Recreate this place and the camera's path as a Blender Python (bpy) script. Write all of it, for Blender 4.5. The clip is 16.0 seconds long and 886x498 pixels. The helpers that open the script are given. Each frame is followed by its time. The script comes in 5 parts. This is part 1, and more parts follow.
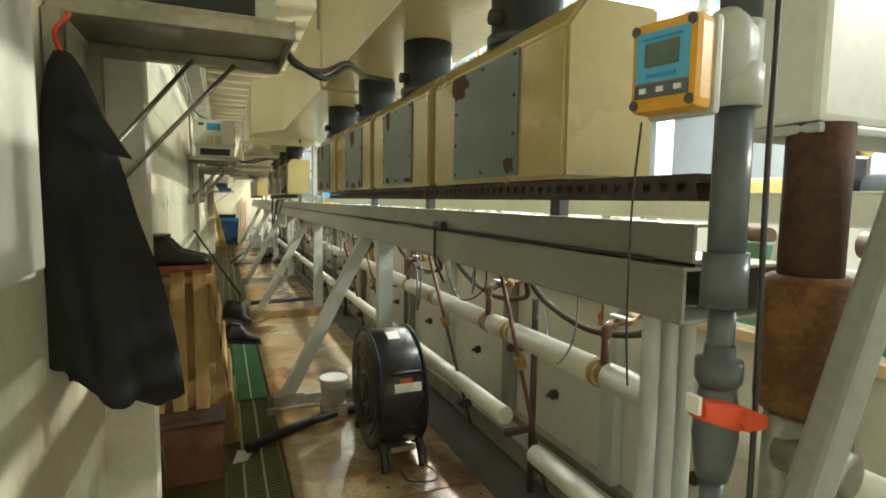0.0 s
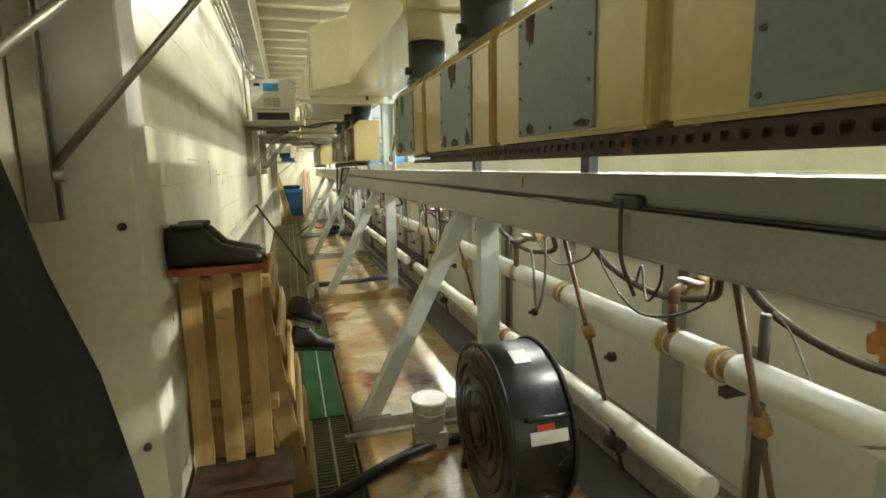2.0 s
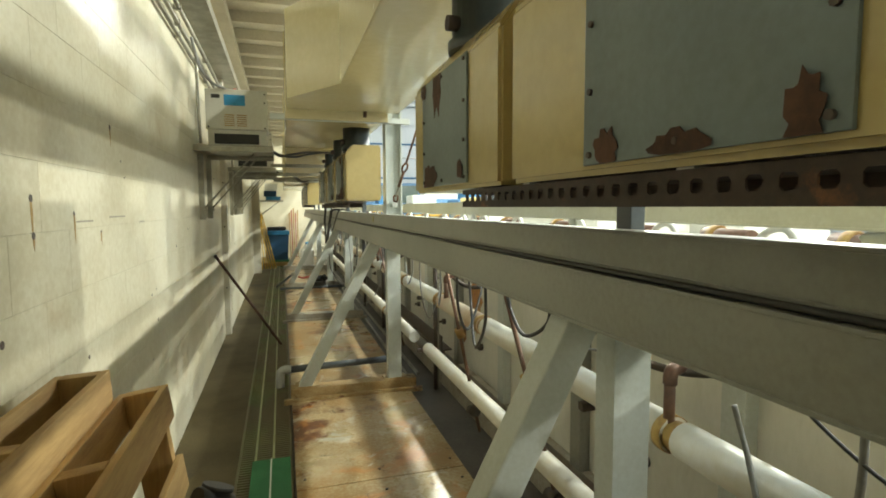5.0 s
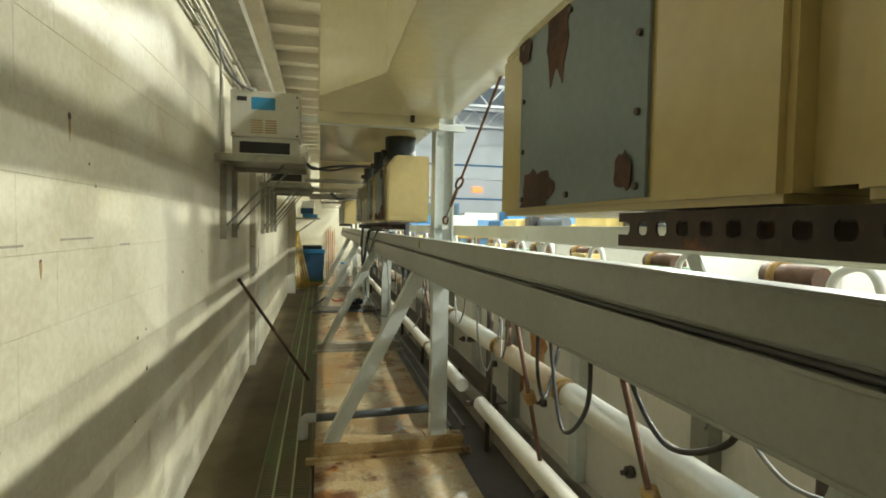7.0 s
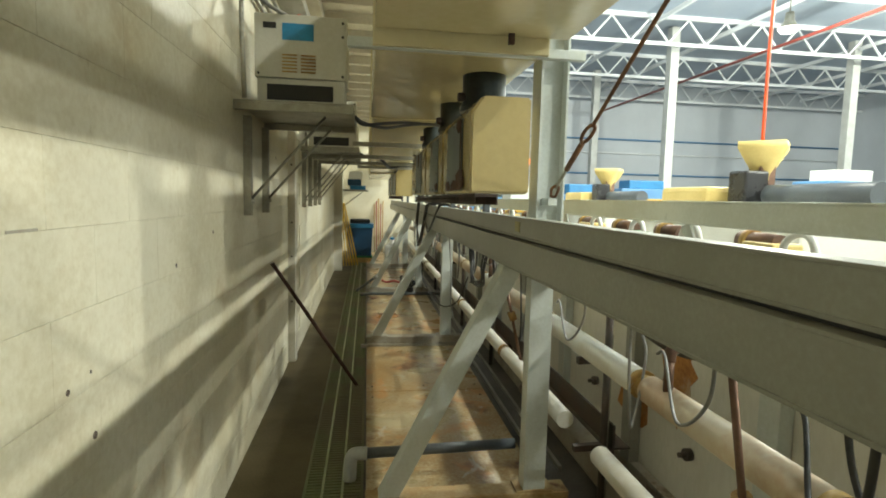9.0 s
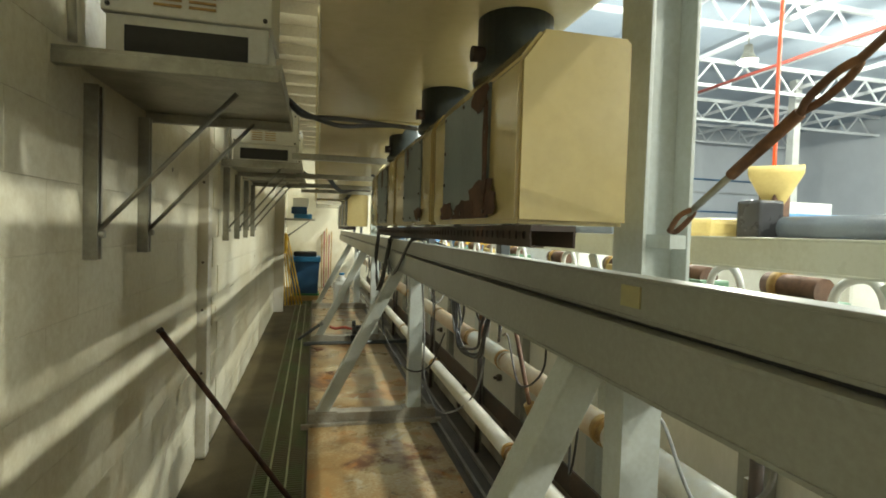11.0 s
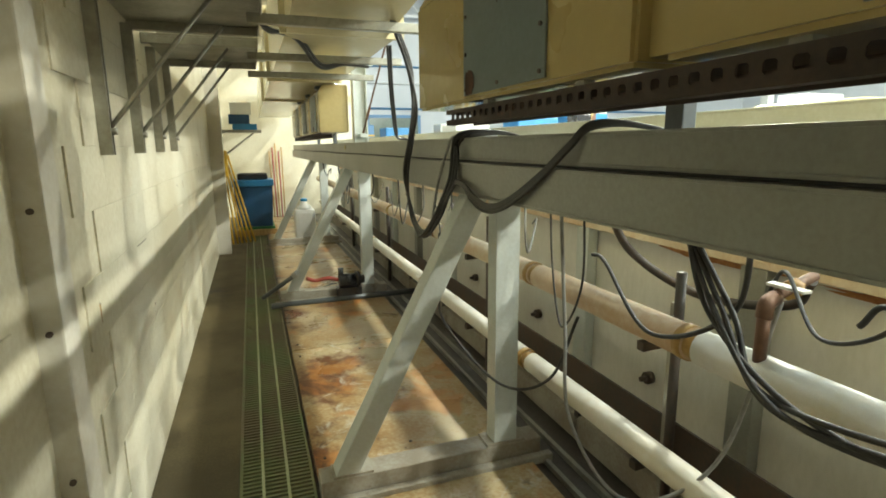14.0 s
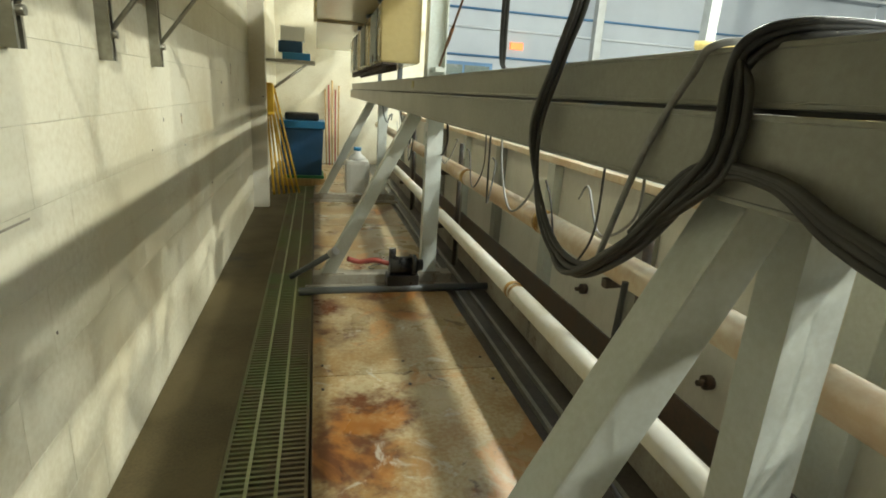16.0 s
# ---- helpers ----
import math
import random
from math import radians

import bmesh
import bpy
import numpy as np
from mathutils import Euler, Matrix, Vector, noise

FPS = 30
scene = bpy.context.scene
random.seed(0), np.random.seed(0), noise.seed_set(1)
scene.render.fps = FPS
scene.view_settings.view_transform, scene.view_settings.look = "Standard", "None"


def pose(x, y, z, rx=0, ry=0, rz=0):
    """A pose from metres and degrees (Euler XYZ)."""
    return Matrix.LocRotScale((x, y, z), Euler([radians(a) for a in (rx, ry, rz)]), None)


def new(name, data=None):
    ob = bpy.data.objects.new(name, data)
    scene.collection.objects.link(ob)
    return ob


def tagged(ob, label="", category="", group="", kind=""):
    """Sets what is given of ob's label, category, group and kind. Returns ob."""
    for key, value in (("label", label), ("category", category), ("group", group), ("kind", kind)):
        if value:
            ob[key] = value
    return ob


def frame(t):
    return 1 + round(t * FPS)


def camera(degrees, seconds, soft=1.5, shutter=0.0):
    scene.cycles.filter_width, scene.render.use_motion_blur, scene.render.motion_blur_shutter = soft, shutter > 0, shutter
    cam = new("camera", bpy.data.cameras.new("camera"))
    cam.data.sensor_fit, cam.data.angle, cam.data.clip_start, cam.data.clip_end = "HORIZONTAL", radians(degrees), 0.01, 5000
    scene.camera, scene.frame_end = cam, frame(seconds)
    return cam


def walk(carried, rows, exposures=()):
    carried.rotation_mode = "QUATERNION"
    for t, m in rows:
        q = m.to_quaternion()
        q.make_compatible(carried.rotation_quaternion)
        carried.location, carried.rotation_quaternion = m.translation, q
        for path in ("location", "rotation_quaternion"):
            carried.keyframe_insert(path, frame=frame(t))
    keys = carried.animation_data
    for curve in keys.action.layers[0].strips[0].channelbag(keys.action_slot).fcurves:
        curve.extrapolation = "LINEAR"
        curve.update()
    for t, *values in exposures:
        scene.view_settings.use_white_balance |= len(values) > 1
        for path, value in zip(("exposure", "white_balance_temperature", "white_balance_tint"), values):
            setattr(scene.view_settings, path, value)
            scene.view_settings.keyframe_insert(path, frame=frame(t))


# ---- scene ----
cam = camera(80.0, 16.0, soft=1.8)
METRES, EYE, TILT, LEAN, TURN = 9.0, 1.46, 0.7, 0.0, -22.7
ROWS = [
    (0.0, 0.0, 0.0, 0.0, 0.11, -5.86, -1.08),
    (0.5, -0.0032, 0.0253, -0.0017, 1.03, -6.71, -1.29),
    (1.0, -0.0174, 0.0497, -0.0024, 1.14, -7.82, -1.28),
    (1.5, -0.0298, 0.0713, -0.0008, 2.22, -8.96, -0.48),
    (2.0, -0.0377, 0.101, -0.0021, 6.42, -9.7, 1.02),
    (2.5, -0.0419, 0.1324, -0.002, 8.91, -9.86, 1.43),
    (3.0, -0.0556, 0.1676, -0.0021, 8.21, -9.56, 1.04),
    (3.5, -0.0655, 0.1964, -0.0033, 7.13, -9.36, 0.75),
    (4.0, -0.0696, 0.2306, -0.0026, 7.2, -8.35, 0.24),
    (4.5, -0.0771, 0.2555, -0.0028, 5.66, -6.59, -0.12),
    (7.0, -0.1075, 0.3488, -0.0013, 9.66, -3.09, -1.18),
    (7.5, -0.1183, 0.3737, -0.0043, 12.87, -5.06, -1.24),
    (8.0, -0.1351, 0.3996, -0.0013, 14.51, -6.28, -1.33),
    (10.5, -0.1883, 0.5423, -0.0058, 13.69, -4.01, -2.34),
    (11.0, -0.2041, 0.5773, -0.0036, 9.09, -2.68, -1.92),
    (11.5, -0.228, 0.6036, -0.0044, 3.74, -2.77, -1.93),
    (12.0, -0.2505, 0.633, -0.0078, 0.98, -3.98, -1.16),
    (12.5, -0.2639, 0.6703, -0.0079, 1.16, -4.88, -0.6),
    (13.0, -0.2858, 0.7073, -0.0097, 1.73, -5.74, -0.53),
    (13.5, -0.3023, 0.7427, -0.0133, 1.91, -8.07, 0.14),
    (14.0, -0.3125, 0.7831, -0.0178, 2.93, -11.77, 0.27),
    (14.5, -0.3245, 0.8228, -0.0215, 4.05, -14.65, -0.28),
    (15.0, -0.3333, 0.8577, -0.0212, 5.74, -15.38, -1.08),
    (15.5, -0.3363, 0.8989, -0.024, 11.18, -16.16, -2.8),
    (16.0, -0.3481, 0.9229, -0.0267, 9.73, -16.9, -3.7),
]
walk(cam, [(t, pose(0, 0, EYE, TILT, LEAN, 0) @ pose(0, 0, 0, 0, 0, TURN) @ pose(METRES * x, METRES * y, METRES * z, 90 + pitch, roll, yaw)) for t, x, y, z, yaw, pitch, roll in ROWS],
     [(0.0, -0.5), (1.5, -0.3), (2.5, -0.25), (5.0, -0.52), (8.0, -0.85), (11.0, -0.88), (14.0, -0.4), (16.0, -0.75)])

# ---------------------------------------------------------------- world and light
world = bpy.data.worlds.new("world")
scene.world = world
world.use_nodes = True
wb = world.node_tree.nodes["Background"]
wb.inputs[0].default_value = (0.85, 0.93, 1.0, 1)
wb.inputs[1].default_value = 0.15
LAMP_ROWS = ((4.8, 6.3, 1250.0, (2.0, 7.0, 12.0, 17.0)), (11.0, 5.8, 3300.0, (-4.0, 3.0, 10.0, 17.0)), (19.0, 7.1, 2800.0, (-2.0, 8.0, 18.0)))


# ---------------------------------------------------------------- mesh helpers
def V(*a):
    return Vector(a)


def box(bm, lo, hi, bevel=0.0):
    """A box between two corners, with its edges rounded off if bevel is given."""
    m = Matrix.Translation((Vector(lo) + Vector(hi)) / 2) @ Matrix.Diagonal((*(Vector(hi) - Vector(lo)), 1))
    made = bmesh.ops.create_cube(bm, size=1, matrix=m)["verts"]
    if bevel:
        edges = list({e for v in made for e in v.link_edges})
        bmesh.ops.bevel(bm, geom=edges, offset=bevel, segments=2, affect="EDGES", profile=0.6)
    return bm


def bar(bm, a, b, w, h, up=(0, 0, 1), bevel=0.0):
    """A rectangular bar from a to b, w across and h along up."""
    a, b = Vector(a), Vector(b)
    d = b - a
    zc = d.normalized()
    xc = Vector(up).cross(zc)
    xc = xc.normalized() if xc.length > 1e-4 else Vector((1, 0, 0))
    yc = zc.cross(xc)
    m = Matrix((xc, yc, zc)).transposed().to_4x4()
    m = Matrix.Translation((a + b) / 2) @ m @ Matrix.Diagonal((w, h, d.length, 1))
    made = bmesh.ops.create_cube(bm, size=1, matrix=m)["verts"]
    if bevel:
        edges = list({e for v in made for e in v.link_edges})
        bmesh.ops.bevel(bm, geom=edges, offset=bevel, segments=2, affect="EDGES", profile=0.6)
    return bm


def rod(bm, a, b, r, r2=None, n=20):
    a, b = Vector(a), Vector(b)
    d = b - a
    m = Matrix.Translation((a + b) / 2) @ d.to_track_quat("Z", "Y").to_matrix().to_4x4()
    made = bmesh.ops.create_cone(bm, cap_ends=True, segments=n, radius1=r, radius2=r if r2 is None else r2, depth=d.length, matrix=m)["verts"]
    for f in {f for v in made for f in v.link_faces}:
        f.smooth = len(f.verts) == 4
    return bm


def lathe(bm, base, axis, profile, n=28):
    """A turned body: profile is pairs of (distance along the axis, radius)."""
    m = Matrix.Translation(base) @ Vector(axis).to_track_quat("Z", "Y").to_matrix().to_4x4()
    rings = []
    for h, r in profile:
        rings.append([bm.verts.new(m @ Vector((r * math.cos(k * math.tau / n), r * math.sin(k * math.tau / n), h))) for k in range(n)])
    for p, q in zip(rings, rings[1:]):
        for k in range(n):
            f = bm.faces.new((p[k], p[(k + 1) % n], q[(k + 1) % n], q[k]))
            f.smooth = True
    bm.faces.new(rings[0][::-1])
    bm.faces.new(rings[-1])
    return bm


def tube(bm, pts, r, n=8, steps=10):
    """A round cable along a smooth curve through the points."""
    pts = [Vector(p) for p in pts]
    ext = [2 * pts[0] - pts[1]] + pts + [2 * pts[-1] - pts[-2]]
    line = []
    for i in range(1, len(ext) - 2):
        p0, p1, p2, p3 = ext[i - 1:i + 3]
        for s in range(steps):
            u = s / steps
            line.append(0.5 * (2 * p1 + (p2 - p0) * u + (2 * p0 - 5 * p1 + 4 * p2 - p3) * u * u + (3 * p1 - p0 - 3 * p2 + p3) * u ** 3))
    line.append(pts[-1])
    rings = []
    side = None
    for i, p in enumerate(line):
        d = (line[min(i + 1, len(line) - 1)] - line[max(i - 1, 0)]).normalized()
        if side is None:
            side = d.orthogonal().normalized()
        side = (side - d * side.dot(d)).normalized()
        other = d.cross(side)
        rings.append([bm.verts.new(p + r * (math.cos(k * math.tau / n) * side + math.sin(k * math.tau / n) * other)) for k in range(n)])
    for p, q in zip(rings, rings[1:]):
        for k in range(n):
            f = bm.faces.new((p[k], p[(k + 1) % n], q[(k + 1) % n], q[k]))
            f.smooth = True
    bm.faces.new(rings[0][::-1])
    bm.faces.new(rings[-1])
    return bm


def prism(bm, outline, axis, lo, hi):
    """An outline (pairs) pushed along an axis: 'x' takes (y, z), 'y' takes (x, z), 'z' takes (x, y)."""
    put = {"x": lambda p, h: (h, p[0], p[1]), "y": lambda p, h: (p[0], h, p[1]), "z": lambda p, h: (p[0], p[1], h)}[axis]
    a = [bm.verts.new(put(p, lo)) for p in outline]
    b = [bm.verts.new(put(p, hi)) for p in outline]
    bm.faces.new(a)
    bm.faces.new(b[::-1])
    for k in range(len(a)):
        bm.faces.new((a[k], b[k], b[(k + 1) % len(a)], a[(k + 1) % len(a)]))
    bmesh.ops.recalc_face_normals(bm, faces=bm.faces[:])
    return bm


def B():
    return bmesh.new()


def mesh_of(name, bm, material):
    me = bpy.data.meshes.new(name)
    bmesh.ops.recalc_face_normals(bm, faces=bm.faces[:])
    bm.to_mesh(me)
    bm.free()
    me.materials.append(material)
    return me


def part(name, bm, material, parent=None, label=""):
    """Links a bmesh as one mesh object under a thing or a part."""
    ob = new(name, mesh_of(name, bm, material))
    if parent is not None:
        ob.parent = parent
        ob.matrix_parent_inverse = Matrix.Translation(parent.matrix_basis.translation).inverted() if parent.parent is None else Matrix()
    return tagged(ob, label) if label else ob


def thing(name, at, label, category, group=""):
    ob = new(name)
    ob.location = at
    ob.empty_display_size = 0.1
    return tagged(ob, label, category, group)


def setting(name, bm, material, label="", category=""):
    return tagged(part(name, bm, material), label, category, kind="structure")


# ---------------------------------------------------------------- materials
def mat(name, a, b=None, rough=0.6, metal=0.0, grain=60.0, blotch=1.5, bump=0.15, mix=0.5, stain=None, stain_at=0.62, stain_scale=1.2, stain_sharp=0.12, stretch=(1, 1, 1), rough_var=0.15, each=0.0, coat=0.0):
    """Base colour a varied towards b by large blotches and fine grain, with stains of another colour."""
    m = bpy.data.materials.new(name)
    m.use_nodes = True
    nt = m.node_tree
    L = nt.links.new
    p = nt.nodes["Principled BSDF"]
    p.inputs["Metallic"].default_value = metal
    p.inputs["Coat Weight"].default_value = coat
    b = b or tuple(c * 0.8 for c in a)
    tc = nt.nodes.new("ShaderNodeTexCoord")
    mp = nt.nodes.new("ShaderNodeMapping")
    mp.inputs["Scale"].default_value = stretch
    geo = nt.nodes.new("ShaderNodeNewGeometry")
    L(geo.outputs["Position"], mp.inputs["Vector"])

    def noise_of(scale, detail=5.0, rough_=0.6):
        n = nt.nodes.new("ShaderNodeTexNoise")
        n.inputs["Scale"].default_value, n.inputs["Detail"].default_value, n.inputs["Roughness"].default_value = scale, detail, rough_
        L(mp.outputs["Vector"], n.inputs["Vector"])
        return n.outputs["Fac"]

    def ramp(fac, lo, hi):
        r = nt.nodes.new("ShaderNodeMapRange")
        r.interpolation_type = "SMOOTHSTEP"
        r.inputs["From Min"].default_value, r.inputs["From Max"].default_value = lo, hi
        L(fac, r.inputs["Value"])
        return r.outputs["Result"]

    def blend(fac, c1, c2):
        x = nt.nodes.new("ShaderNodeMix")
        x.data_type = "RGBA"
        L(fac, x.inputs["Factor"])
        for s, c in ((x.inputs[6], c1), (x.inputs[7], c2)):
            if isinstance(c, tuple):
                s.default_value = (*c, 1)
            else:
                L(c, s)
        return x.outputs[2]

    big, fine = noise_of(blotch), noise_of(grain, 3.0)
    s = nt.nodes.new("ShaderNodeMath")
    s.operation = "MULTIPLY_ADD"
    s.inputs[1].default_value = 0.35
    L(fine, s.inputs[0])
    k = nt.nodes.new("ShaderNodeMath")
    k.operation = "MULTIPLY"
    k.inputs[1].default_value = 0.75
    L(big, k.inputs[0])
    L(k.outputs[0], s.inputs[2])
    col = blend(ramp(s.outputs[0], 0.55 - 0.5 * mix * 0.6, 0.55 + 0.5 * mix * 0.6), a, b)
    if stain:
        col = blend(ramp(noise_of(stain_scale, 8.0, 0.65), stain_at, stain_at + stain_sharp), col, stain)
    if each:
        oi = nt.nodes.new("ShaderNodeObjectInfo")
        h = nt.nodes.new("ShaderNodeHueSaturation")
        r = nt.nodes.new("ShaderNodeMapRange")
        r.inputs["To Min"].default_value, r.inputs["To Max"].default_value = 1 - each, 1 + each
        L(oi.outputs["Random"], r.inputs["Value"])
        L(r.outputs["Result"], h.inputs["Value"])
        L(col, h.inputs["Color"])
        col = h.outputs["Color"]
    L(col, p.inputs["Base Color"])
    r = nt.nodes.new("ShaderNodeMapRange")
    r.inputs["To Min"].default_value, r.inputs["To Max"].default_value = max(0.03, rough - rough_var), min(1, rough + rough_var)
    L(big, r.inputs["Value"])
    L(r.outputs["Result"], p.inputs["Roughness"])
    if bump:
        bu = nt.nodes.new("ShaderNodeBump")
        bu.inputs["Strength"].default_value, bu.inputs["Distance"].default_value = bump, 0.004
        L(s.outputs[0], bu.inputs["Height"])
        L(bu.outputs["Normal"], p.inputs["Normal"])
    return m


def glow(name, colour, strength):
    m = bpy.data.materials.new(name)
    m.use_nodes = True
    p = m.node_tree.nodes["Principled BSDF"]
    p.inputs["Base Color"].default_value = (*colour, 1)
    p.inputs["Emission Color"].default_value = (*colour, 1)
    p.inputs["Emission Strength"].default_value = strength
    return m


def plate_mat():
    """Steel plate with worn bare patches, orange and dark rust, wet sheen and fine scratches."""
    m = mat("rusty_floor_plate", (0.46, 0.38, 0.23), (0.33, 0.2, 0.075), rough=0.3, grain=50, blotch=1.6, bump=0.3, mix=0.35, stain=(0.13, 0.05, 0.022), stain_at=0.52, stain_scale=1.3, stain_sharp=0.1, rough_var=0.2, each=0.15)
    nt = m.node_tree
    L = nt.links.new
    p = nt.nodes["Principled BSDF"]
    col = p.inputs["Base Color"].links[0].from_socket
    geo = nt.nodes.new("ShaderNodeNewGeometry")
    for scale, lo, hi, colour in ((2.6, 0.54, 0.62, (0.5, 0.21, 0.045)), (4.5, 0.6, 0.66, (0.62, 0.62, 0.55)), (9.0, 0.63, 0.68, (0.055, 0.03, 0.02))):
        n = nt.nodes.new("ShaderNodeTexNoise")
        n.inputs["Scale"].default_value, n.inputs["Detail"].default_value, n.inputs["Roughness"].default_value, n.inputs["Distortion"].default_value = scale, 7.0, 0.62, 0.8
        L(geo.outputs["Position"], n.inputs["Vector"])
        r = nt.nodes.new("ShaderNodeMapRange")
        r.inputs["From Min"].default_value, r.inputs["From Max"].default_value = lo, hi
        r.inputs["To Max"].default_value = 0.6
        L(n.outputs["Fac"], r.inputs["Value"])
        x = nt.nodes.new("ShaderNodeMix")
        x.data_type = "RGBA"
        L(r.outputs["Result"], x.inputs["Factor"])
        L(col, x.inputs[6])
        x.inputs[7].default_value = (*colour, 1)
        col = x.outputs[2]
    L(col, p.inputs["Base Color"])
    return m


